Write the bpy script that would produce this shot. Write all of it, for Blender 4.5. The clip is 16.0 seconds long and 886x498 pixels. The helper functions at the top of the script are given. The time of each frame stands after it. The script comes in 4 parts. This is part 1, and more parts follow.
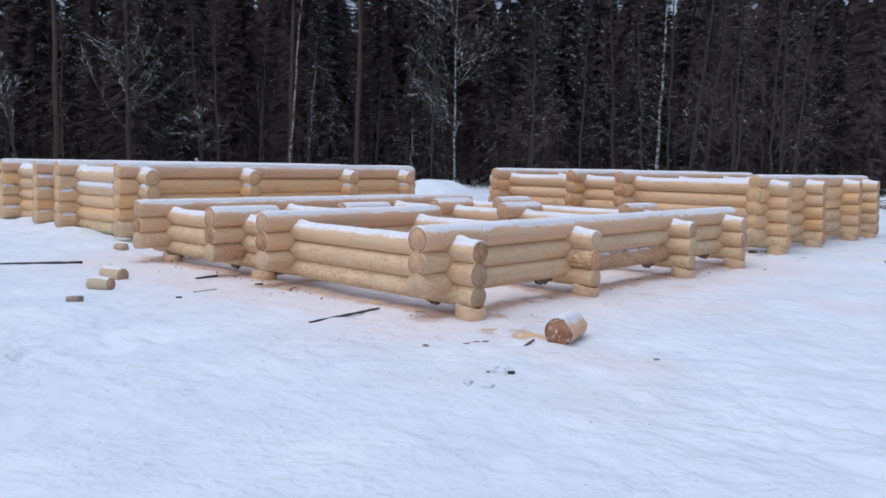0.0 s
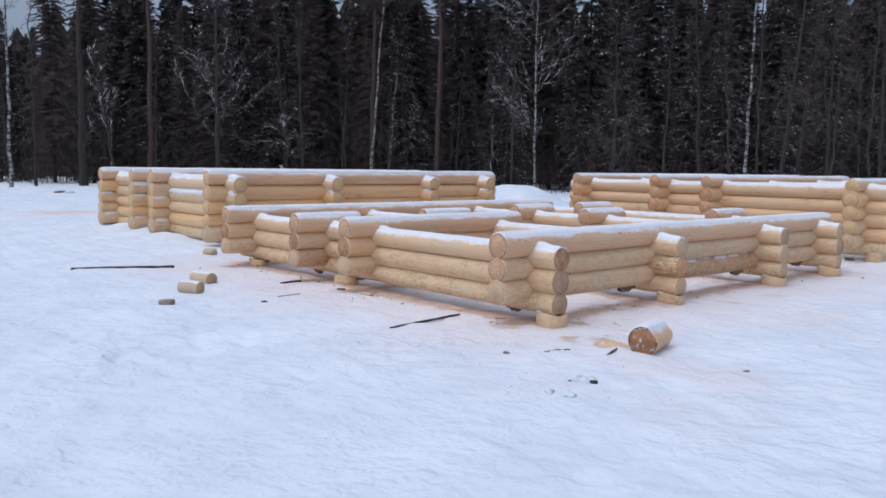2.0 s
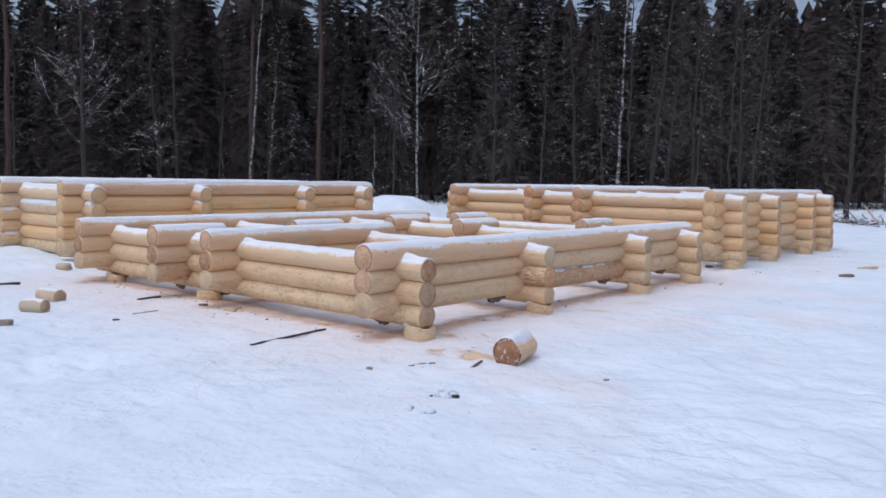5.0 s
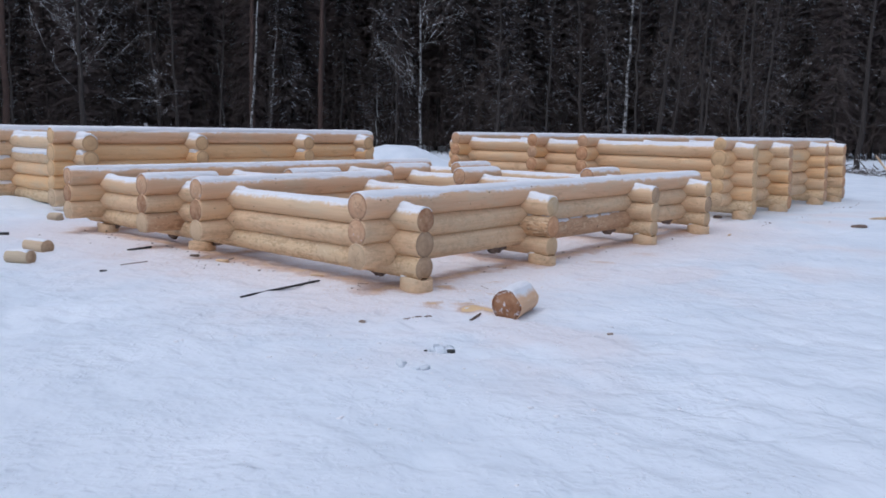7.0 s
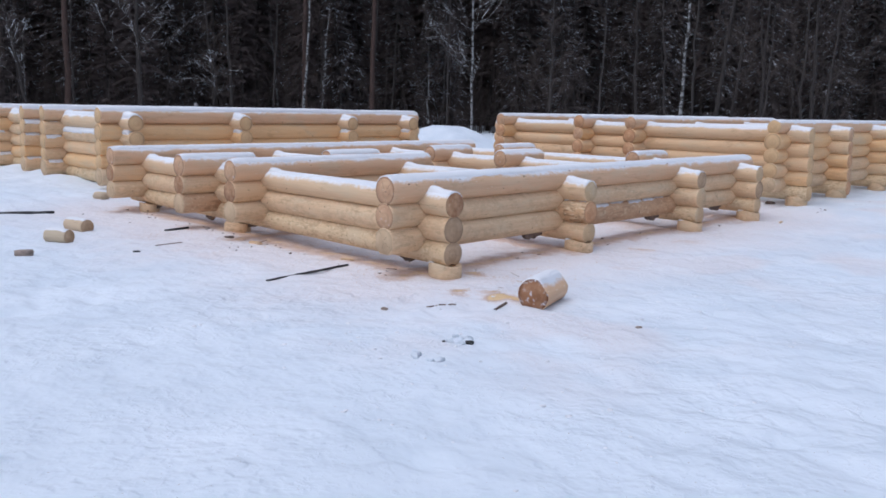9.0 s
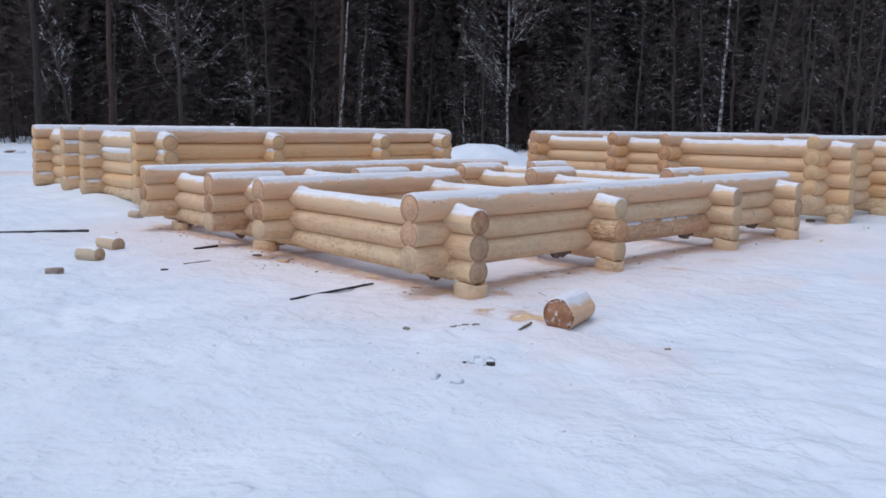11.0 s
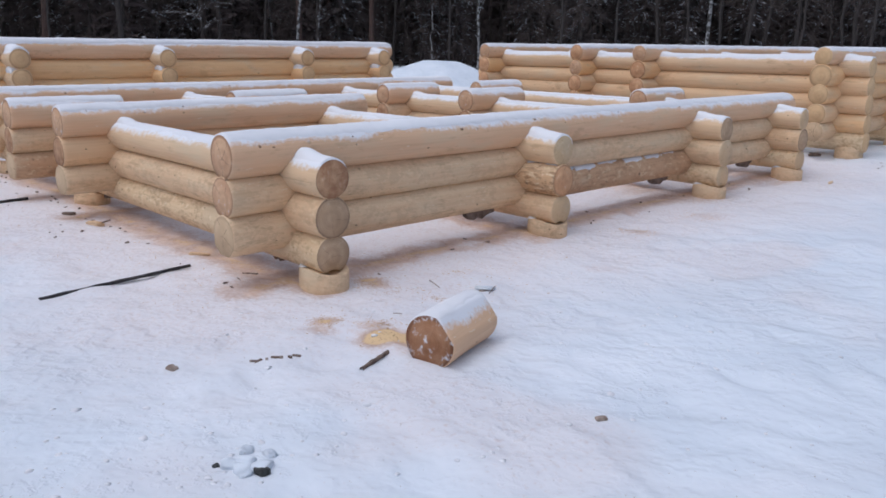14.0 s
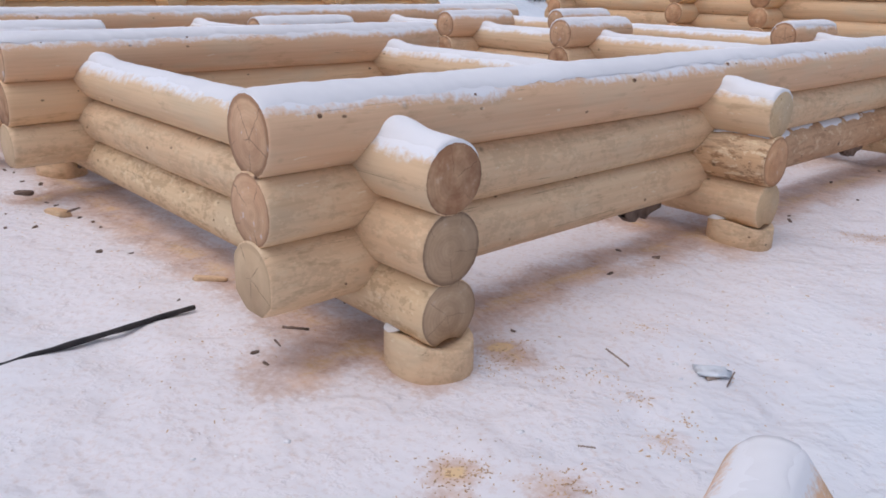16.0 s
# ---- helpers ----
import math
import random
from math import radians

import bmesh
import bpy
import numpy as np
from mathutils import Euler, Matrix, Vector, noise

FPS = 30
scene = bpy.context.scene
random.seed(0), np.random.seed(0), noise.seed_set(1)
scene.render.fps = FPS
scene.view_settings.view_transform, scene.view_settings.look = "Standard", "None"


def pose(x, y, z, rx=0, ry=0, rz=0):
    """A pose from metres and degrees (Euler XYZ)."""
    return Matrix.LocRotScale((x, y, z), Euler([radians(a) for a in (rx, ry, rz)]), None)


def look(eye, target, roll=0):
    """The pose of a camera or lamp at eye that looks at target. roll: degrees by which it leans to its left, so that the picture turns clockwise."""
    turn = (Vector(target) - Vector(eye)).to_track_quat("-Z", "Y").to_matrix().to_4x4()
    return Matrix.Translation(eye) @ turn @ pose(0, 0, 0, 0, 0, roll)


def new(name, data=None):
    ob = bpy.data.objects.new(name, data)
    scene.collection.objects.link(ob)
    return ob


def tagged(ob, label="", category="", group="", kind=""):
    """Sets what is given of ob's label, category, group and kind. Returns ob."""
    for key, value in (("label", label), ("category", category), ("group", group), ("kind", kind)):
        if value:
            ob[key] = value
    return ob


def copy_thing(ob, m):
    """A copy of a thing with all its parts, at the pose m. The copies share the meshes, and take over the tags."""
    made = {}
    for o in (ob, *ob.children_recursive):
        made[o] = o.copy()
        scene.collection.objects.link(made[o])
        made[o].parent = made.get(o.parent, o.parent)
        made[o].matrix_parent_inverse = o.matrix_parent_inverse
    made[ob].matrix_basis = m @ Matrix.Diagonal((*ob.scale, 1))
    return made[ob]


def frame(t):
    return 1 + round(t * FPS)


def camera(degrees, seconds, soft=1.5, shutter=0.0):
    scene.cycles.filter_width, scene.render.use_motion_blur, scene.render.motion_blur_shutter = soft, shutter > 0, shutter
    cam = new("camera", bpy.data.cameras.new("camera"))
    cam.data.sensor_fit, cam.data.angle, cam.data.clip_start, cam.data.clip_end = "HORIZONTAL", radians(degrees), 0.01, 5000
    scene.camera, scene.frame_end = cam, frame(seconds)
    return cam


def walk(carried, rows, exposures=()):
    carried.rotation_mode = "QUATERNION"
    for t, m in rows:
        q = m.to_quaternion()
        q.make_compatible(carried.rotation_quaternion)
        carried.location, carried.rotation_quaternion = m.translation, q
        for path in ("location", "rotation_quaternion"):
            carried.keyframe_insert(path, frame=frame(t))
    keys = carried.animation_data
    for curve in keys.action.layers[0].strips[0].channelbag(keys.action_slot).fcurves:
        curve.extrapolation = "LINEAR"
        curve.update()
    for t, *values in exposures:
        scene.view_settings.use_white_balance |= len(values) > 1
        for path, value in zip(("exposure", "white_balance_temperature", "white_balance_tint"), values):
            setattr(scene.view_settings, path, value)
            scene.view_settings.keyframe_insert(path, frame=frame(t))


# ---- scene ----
cam = camera(58.1, 16.0, soft=1.7)
PATH = [
    (0, (-0.01, 0.008, 1.533), (-1.368, 1.46, 1.321), 1.1),
    (0.5, (-0.028, -0.009, 1.533), (-1.441, 1.391, 1.329), 1.0),
    (1, (-0.034, -0.019, 1.532), (-1.494, 1.333, 1.331), 0.8),
    (1.5, (-0.062, 0.001, 1.531), (-1.55, 1.322, 1.329), 0.8),
    (2, (-0.037, 0.018, 1.54), (-1.534, 1.328, 1.338), 0.7),
    (2.5, (-0.004, 0.058, 1.528), (-1.498, 1.373, 1.328), 0.7),
    (3, (0.014, 0.085, 1.523), (-1.454, 1.429, 1.324), 0.8),
    (3.5, (0.042, 0.108, 1.526), (-1.409, 1.47, 1.326), 0.8),
    (4, (-0.003, 0.168, 1.531), (-1.394, 1.591, 1.328), 1.0),
    (4.2, (-0.025, 0.204, 1.54), (-1.356, 1.684, 1.344), 1.0),
    (6.3, (-0.032, 0.435, 1.488), (-1.321, 1.956, 1.325), 0.9),
    (6.5, (-0.071, 0.473, 1.478), (-1.366, 1.983, 1.277), 0.9),
    (7, (-0.19, 0.59, 1.478), (-1.487, 2.083, 1.186), 0.9),
    (7.5, (-0.192, 0.751, 1.483), (-1.499, 2.225, 1.141), 0.7),
    (8, (-0.155, 0.87, 1.491), (-1.499, 2.311, 1.147), 0.5),
    (8.5, (-0.146, 0.869, 1.507), (-1.516, 2.285, 1.166), 0.8),
    (10.8, (-0.121, 0.991, 1.497), (-1.576, 2.325, 1.172), 0.7),
    (11, (-0.14, 1.026, 1.492), (-1.6, 2.358, 1.193), 0.7),
    (11.5, (-0.244, 1.236, 1.488), (-1.716, 2.573, 1.273), 0.6),
    (12, (-0.315, 1.574, 1.458), (-1.755, 2.943, 1.225), 0.3),
    (12.5, (-0.517, 2.039, 1.432), (-1.942, 3.404, 1.107), 0.5),
    (13, (-0.707, 2.455, 1.411), (-2.124, 3.808, 1.007), 0.4),
    (13.5, (-1.067, 2.982, 1.394), (-2.478, 4.327, 0.951), 0.5),
    (14, (-1.39, 3.344, 1.41), (-2.795, 4.68, 0.917), 0.6),
    (14.5, (-1.869, 3.811, 1.357), (-3.268, 5.143, 0.839), 0.7),
    (15, (-2.288, 4.078, 1.33), (-3.68, 5.401, 0.771), 0.9),
    (15.5, (-2.86, 4.289, 1.289), (-4.244, 5.605, 0.693), 1.3),
    (16, (-3.371, 4.37, 1.249), (-4.768, 5.648, 0.604), 1.2),
]
walk(cam, [(t, look(eye, target, roll)) for t, eye, target, roll in PATH],
     [(0, -0.26, 5440, 10), (4.2, -0.26, 5440, 10), (6.4, -0.18, 5450, 10), (7, -0.41, 5420, 10), (7.5, -0.50, 5410, 10), (8.0, -0.34, 5420, 10), (8.5, -0.29, 5420, 10), (11, -0.33, 5430, 10), (12.0, -0.23, 5430, 10), (12.5, -0.24, 5440, 10), (13.1, -0.40, 5460, 10), (13.6, -0.42, 5500, 10), (14.6, -0.34, 5640, 11), (15.3, -0.37, 5740, 12), (16, -0.32, 5790, 13)])

# ---- world, sun and exposure ----
world = bpy.data.worlds.new("overcast_sky")
scene.world = world
world.use_nodes = True
wn = world.node_tree.nodes
sky = wn.new("ShaderNodeTexSky")
sky.sky_type = "NISHITA"
sky.sun_disc = False
sky.sun_elevation, sky.sun_rotation = radians(66), radians(192)
sky.dust_density, sky.ozone_density = 8.0, 1.5
cloud = wn.new("ShaderNodeMix")
cloud.data_type = "RGBA"
cloud.inputs["Factor"].default_value = 0.38
cloud.inputs["B"].default_value = (4.4, 4.6, 5.0, 1)
world.node_tree.links.new(sky.outputs[0], cloud.inputs["A"])
world.node_tree.links.new(cloud.outputs["Result"], wn["Background"].inputs[0])
wn["Background"].inputs[1].default_value = 0.13
sun = new("sun", bpy.data.lights.new("sun", "SUN"))
sun.data.energy, sun.data.angle, sun.data.color = 0.9, radians(75), (1.0, 0.98, 0.96)
sun.matrix_world = look((-0.75, -3.5, 10), (0, 0, 0))


# ---- materials ----
class Mat:
    """A node material with short calls for its nodes."""

    def __init__(self, name, rough=0.8):
        self.m = bpy.data.materials.new(name)
        self.m.use_nodes = True
        self.t = self.m.node_tree
        self.b = self.t.nodes["Principled BSDF"]
        self.b.inputs["Roughness"].default_value = rough
        self.b.inputs["Specular IOR Level"].default_value = 0.25

    def node(self, kind, **ins):
        n = self.t.nodes.new("ShaderNode" + kind)
        for k, v in ins.items():
            key = k.replace("_", " ") if not k.startswith("i") or not k[1:].isdigit() else int(k[1:])
            self.put(n.inputs[key], v)
        return n

    def put(self, socket, v):
        if isinstance(v, bpy.types.NodeSocket):
            self.t.links.new(v, socket)
        elif isinstance(v, (tuple, list)) and len(v) == 3 and socket.type == "RGBA":
            socket.default_value = (*v, 1)
        else:
            socket.default_value = v

    def coords(self, scale=(1, 1, 1), shift=None):
        """Object coordinates, stretched, shifted by the object's own random number."""
        c = self.node("TexCoord").outputs["Object"]
        if shift:
            r = self.node("ObjectInfo").outputs["Random"]
            off = self.node("CombineXYZ", X=self.math("MULTIPLY", r, 31.7), Y=self.math("MULTIPLY", r, 17.3), Z=0.0)
            v = self.node("VectorMath", i0=c, i1=off.outputs[0])
            c = v.outputs[0]
        return self.node("Mapping", Vector=c, Scale=scale).outputs[0]

    def math(self, op, a, b=0.0):
        n = self.node("Math", i0=a, i1=b)
        n.operation = op
        return n.outputs[0]

    def noise(self, vec, scale, detail=4.0, rough=0.55):
        n = self.node("TexNoise", Vector=vec, Scale=scale, Detail=detail, Roughness=rough)
        return n.outputs["Fac"]

    def ramp(self, fac, *stops):
        n = self.node("ValToRGB", Fac=fac)
        e = n.color_ramp.elements
        while len(e) < len(stops):
            e.new(0.5)
        for el, (p, c) in zip(e, stops):
            el.position = p
            el.color = (*c, 1) if isinstance(c, tuple) else (c, c, c, 1)
        return n.outputs["Color"]

    def mix(self, fac, a, b, mode="MIX"):
        n = self.t.nodes.new("ShaderNodeMix")
        n.data_type, n.blend_type = "RGBA", mode
        self.put(n.inputs["Factor"], fac)
        self.put(n.inputs["A"], a)
        self.put(n.inputs["B"], b)
        return n.outputs["Result"]

    def bump(self, height, strength, dist=0.01, normal=None):
        n = self.node("Bump", Height=height, Strength=strength, Distance=dist)
        if normal:
            self.put(n.inputs["Normal"], normal)
        return n.outputs["Normal"]

    def done(self, colour, normal=None, rough=None):
        self.put(self.b.inputs["Base Color"], colour)
        if normal:
            self.put(self.b.inputs["Normal"], normal)
        if rough is not None:
            self.put(self.b.inputs["Roughness"], rough)
        return self.m


def snow_material(name, low, high, lumps, dust_tint=False):
    m = Mat(name, 0.75)
    c = m.coords()
    big, fine = m.noise(c, 1.3, 5), m.noise(c, 22, 6, 0.65)
    col = m.mix(m.ramp(big, (0.35, 0.0), (0.7, 1.0)), low, high)
    if dust_tint:
        a = m.node("Attribute")
        a.attribute_name = "dust_tint"
        grit = m.noise(c, 38, 5, 0.7)
        fac = m.ramp(m.math("ADD", a.outputs["Fac"], m.math("MULTIPLY", m.math("SUBTRACT", grit, 0.5), 1.15)), (0.16, 0.0), (0.5, 0.5), (0.95, 0.95))
        tan = m.mix(m.ramp(m.noise(c, 7, 4), (0.35, 0.0), (0.65, 1.0)), (0.42, 0.25, 0.16), (0.62, 0.42, 0.29))
        tan = m.mix(m.ramp(a.outputs["Fac"], (0.75, 0.0), (1.0, 1.0)), tan, (0.70, 0.50, 0.26))
        # low values only tint the snow a dull pinkish brown
        col = m.mix(m.ramp(a.outputs["Fac"], (0.0, 0.0), (0.16, 0.62)), col, (0.77, 0.69, 0.675))
        col = m.mix(fac, col, tan)
        dirt = m.ramp(m.noise(c, 60, 2, 0.4), (0.735, 0.0), (0.765, 0.5))
        col = m.mix(dirt, col, (0.35, 0.27, 0.20))
    n = m.bump(m.noise(c, 3.2, 3, 0.5), 0.44 * lumps, 0.08)
    n = m.bump(m.noise(c, 8, 2, 0.45), 0.32 * lumps, 0.052, n)
    if dust_tint:
        # wind crust in thin overlapping plates with crooked edges
        turned = m.node("Mapping", Vector=c, Rotation=(0, 0, radians(-47))).outputs[0]
        flow = m.node("Mapping", Vector=turned, Scale=(0.85, 1.0, 1.0)).outputs[0]
        bend = m.noise(flow, 2.1, 2, 0.5)
        where = m.ramp(m.noise(c, 0.8, 3), (0.42, 0.1), (0.62, 1.0))
        for size, high, at in ((3.8, 0.015, 0.47), (7.0, 0.014, 0.52), (14.0, 0.010, 0.5)):
            plate = m.noise(flow, size, 2, 0.45)
            lip = m.ramp(m.math("ADD", plate, m.math("MULTIPLY", m.math("SUBTRACT", bend, 0.5), 0.5)), (at - 0.10, 0.0), (at + 0.07, 1.0), (at + 0.28, 0.6))
            n = m.bump(m.math("MULTIPLY", lip, where), 0.40, high, n)
    if dust_tint:
        crumb = m.ramp(m.noise(c, 15, 3, 0.6), (0.52, 0.0), (0.68, 1.0))
        n = m.bump(m.math("MULTIPLY", crumb, m.ramp(m.noise(c, 1.7, 3), (0.46, 0.08), (0.64, 1.0))), 0.4, 0.016, n)
        tread = m.node("TexVoronoi", Vector=m.node("Mapping", Vector=turned, Scale=(0.75, 1.15, 1.0)).outputs[0], Scale=3.6)
        tread.feature = "SMOOTH_F1"
        dent = m.ramp(tread.outputs["Distance"], (0.08, 0.0), (0.42, 1.0))
        n = m.bump(m.math("MULTIPLY", dent, m.ramp(m.noise(c, 0.6, 2), (0.42, 0.1), (0.58, 1.0))), 0.4, 0.03, n)
    n = m.bump(fine, 0.07, 0.004, n)
    return m.done(col, n)


def wood_material(name, pale, deep, brown, stain=0.5, powder=False, mottle=0.0):
    """Peeled pine along local x: streaks, blotches of inner bark, knots; powder: drifted snow on its upper side."""
    m = Mat(name, 0.66)
    rnd = m.node("ObjectInfo").outputs["Random"]
    long = m.coords((0.45, 7, 7), True)
    fine = m.coords((2.0, 60, 60), True)
    spot = m.coords((1, 1, 1), True)
    col = m.mix(m.ramp(m.noise(long, 2.2, 5, 0.6), (0.32, 0.0), (0.72, 1.0)), pale, deep)
    col = m.mix(m.ramp(rnd, (0.0, 0.0), (1.0, 0.4)), col, (0.70, 0.47, 0.28))
    col = m.mix(m.ramp(m.noise(fine, 1.0, 3), (0.45, 0.0), (0.8, 0.25)), col, brown)
    patch = m.math("MULTIPLY", m.noise(m.coords((0.9, 3.0, 3.0), True), 1.6, 3), m.noise(m.coords((4, 14, 14), True), 1.8, 4, 0.7))
    col = m.mix(m.ramp(patch, (0.31, 0.0), (0.39, stain)), col, brown)
    col = m.mix(m.ramp(m.noise(m.coords((0.8, 2.2, 2.2), True), 2.4, 3), (0.5, 0.0), (0.66, 0.35)), col, (0.62, 0.53, 0.37))
    if mottle:
        flake = m.math("MULTIPLY", m.noise(m.coords((3.5, 6, 6), True), 1.5, 4, 0.7), m.noise(m.coords((14, 22, 22), True), 1.6, 4, 0.75))
        col = m.mix(m.ramp(flake, (0.255, 0.0), (0.30, mottle)), col, brown)
        col = m.mix(m.ramp(m.noise(m.coords((9, 17, 17), True), 1.5, 4, 0.65), (0.57, 0.0), (0.63, mottle)), col, (0.82, 0.68, 0.45))
    v = m.node("TexVoronoi", Vector=spot, Scale=4.4)
    ring = m.ramp(v.outputs["Distance"], (0.03, 1.0), (0.05, 0.45), (0.08, 0.0))
    ring = m.math("MULTIPLY", ring, m.ramp(m.noise(spot, 2.1, 1), (0.42, 0.25), (0.55, 1.0)))
    col = m.mix(ring, col, (0.10, 0.05, 0.028))
    dots = m.node("TexVoronoi", Vector=m.coords((0.75, 1.3, 1.3), True), Scale=7.5)
    col = m.mix(m.ramp(dots.outputs["Distance"], (0.042, 0.85), (0.068, 0.0)), col, (0.17, 0.09, 0.05))
    scar = m.ramp(m.noise(m.coords((7, 26, 26), True), 1.5, 3, 0.55), (0.69, 0.0), (0.73, 0.5))
    col = m.mix(scar, col, (0.84, 0.74, 0.56))
    split = m.ramp(m.noise(m.coords((0.35, 22, 22), True), 1.6, 3, 0.5), (0.694, 0.0), (0.703, 0.7), (0.712, 0.0))
    col = m.mix(split, col, (0.16, 0.09, 0.05))
    if powder:
        up = m.node("SeparateXYZ", Vector=m.node("TexCoord").outputs["Object"]).outputs["Z"]
        lie = m.math("MULTIPLY", m.math("SUBTRACT", up, 0.054), 13.0)
        lie = m.math("ADD", lie, m.math("MULTIPLY", m.math("SUBTRACT", m.noise(spot, 30, 5, 0.7), 0.5), 1.3))
        lie = m.math("ADD", lie, m.math("MULTIPLY", m.math("SUBTRACT", m.noise(spot, 4, 2), 0.5), 1.2))
        col = m.mix(m.ramp(lie, (0.05, 0.0), (0.5, 0.95)), col, (0.82, 0.83, 0.86))
    n = m.bump(m.noise(long, 3.0, 4), 0.35, 0.01)
    n = m.bump(m.noise(fine, 1.0, 3), 0.2, 0.003, n)
    return m.done(col, n)


def end_material(name, base, blotch, rim, stars=0.8, frosted=0.5):
    """Sawn log end: rings round local x, dark rim, blotchy heart, radial checks."""
    m = Mat(name, 0.78)
    rnd = m.node("ObjectInfo").outputs["Random"]
    c = m.node("TexCoord").outputs["Object"]
    s = m.node("SeparateXYZ", Vector=c)
    shift = m.math("MULTIPLY", m.math("SUBTRACT", rnd, 0.5), 0.04)
    y, z = m.math("ADD", s.outputs["Y"], shift), m.math("ADD", s.outputs["Z"], shift)
    rim_r = m.math("SQRT", m.math("ADD", m.math("MULTIPLY", s.outputs["Y"], s.outputs["Y"]), m.math("MULTIPLY", s.outputs["Z"], s.outputs["Z"])))
    r = m.math("SQRT", m.math("ADD", m.math("MULTIPLY", y, y), m.math("MULTIPLY", z, z)))
    wob = m.math("MULTIPLY", m.noise(m.coords((1, 1, 1), True), 12, 3), 0.035)
    rings = m.math("SINE", m.math("MULTIPLY", m.math("ADD", r, wob), 480.0))
    col = m.mix(m.ramp(m.noise(m.coords((1, 1, 1), True), 11, 4, 0.6), (0.38, 0.0), (0.66, 1.0)), base, blotch)
    col = m.mix(m.math("MULTIPLY", m.math("MULTIPLY", m.math("ADD", rings, 1.0), m.noise(c, 8, 2)), 0.09), col, rim)
    wide = m.math("SINE", m.math("MULTIPLY", m.math("ADD", r, wob), 120.0))
    col = m.mix(m.math("MULTIPLY", m.math("MULTIPLY", m.math("ADD", wide, 1.0), m.noise(c, 7, 2)), 0.17), col, rim)
    edge = m.math("ADD", rim_r, m.math("MULTIPLY", m.noise(c, 30, 2), 0.012))
    col = m.mix(m.ramp(edge, (0.112, 0.0), (0.122, 0.75)), col, rim)
    ang = m.math("ADD", m.math("ARCTAN2", z, y), m.math("MULTIPLY", m.noise(c, 18, 2), 0.5))
    star = m.math("ABSOLUTE", m.math("SINE", m.math("ADD", m.math("MULTIPLY", ang, 2.5), m.math("MULTIPLY", rnd, 9.0))))
    check = m.ramp(m.math("MULTIPLY", star, r), (0.0022, 1.0), (0.0040, 0.0))
    gate = m.ramp(m.noise(m.coords((1, 1, 1), True), 9, 1), (0.45, 0.0), (0.55, stars))
    col = m.mix(m.math("MULTIPLY", check, gate), col, (0.08, 0.045, 0.03))
    frost = m.ramp(m.noise(m.coords((1, 1, 1), True), 22, 3, 0.6), (0.55 if frosted > 0.8 else 0.64, 0.0), (0.68 if frosted > 0.8 else 0.70, frosted))
    col = m.mix(frost, col, (0.78, 0.78, 0.80))
    n = m.bump(m.noise(m.coords((8, 60, 60)), 1.0, 3), 0.4, 0.004)
    return m.done(col, n)


def bark_material(name, low, high, marks=None, snowy=0.0, scale=(7, 7, 1.6)):
    m = Mat(name, 0.9)
    c = m.coords(scale, True)
    col = m.mix(m.ramp(m.noise(c, 2.5, 5, 0.65), (0.3, 0.0), (0.75, 1.0)), low, high)
    if marks:
        col = m.mix(m.ramp(m.noise(m.coords((4, 4, 6), True), 1.0, 4, 0.7), (0.47, 0.0), (0.55, 1.0)), col, marks)
    if snowy:
        up = m.node("SeparateXYZ", Vector=m.node("NewGeometry").outputs["Normal"]).outputs["Z"]
        lie = m.math("ADD", up, m.math("MULTIPLY", m.math("SUBTRACT", m.noise(m.coords((1, 1, 1), True), 3.1, 3), 0.5), 4.2))
        col = m.mix(m.ramp(lie, (1.0 - snowy, 0.0), (1.06 - snowy, 0.95)), col, (0.86, 0.87, 0.89))
    return m.done(col, m.bump(m.noise(c, 5.0, 4), 0.7, 0.02))


def needle_material(name, low, high, flecks=0.0):
    """Thin sprays of needles: light comes off them and through them."""
    m = Mat(name, 0.95)
    m.b.inputs["Specular IOR Level"].default_value = 0.1
    col = m.mix(m.ramp(m.noise(m.coords((3, 3, 3), True), 2.5, 4), (0.3, 0.0), (0.7, 1.0)), low, high)
    if flecks:
        # snow held on single sprays, thicker on some boughs
        chance = m.math("ADD", m.node("NewGeometry").outputs["Random Per Island"], m.math("MULTIPLY", m.math("SUBTRACT", m.noise(m.coords((1, 1, 1), True), 0.9, 3, 0.6), 0.5), 0.7))
        col = m.mix(m.ramp(chance, (0.99 - flecks, 0.0), (1.0 - flecks, 0.9)), col, (0.80, 0.82, 0.86))
    m.done(col)
    through_light = m.node("BsdfTranslucent", Color=col)
    both = m.node("MixShader", Fac=0.45)
    out = [n for n in m.m.node_tree.nodes if n.type == "OUTPUT_MATERIAL"][0]
    links = m.m.node_tree.links
    links.new(m.b.outputs["BSDF"], both.inputs[1])
    links.new(through_light.outputs["BSDF"], both.inputs[2])
    links.new(both.outputs["Shader"], out.inputs["Surface"])
    return m.m


def plain_material(name, a, b, rough=0.8, scale=20.0, metal=0.0):
    m = Mat(name, rough)
    m.b.inputs["Metallic"].default_value = metal
    c = m.coords((1, 1, 1), True)
    return m.done(m.mix(m.ramp(m.noise(c, scale, 5), (0.3, 0.0), (0.7, 1.0)), a, b), m.bump(m.noise(c, scale * 3, 3), 0.4, 0.004))


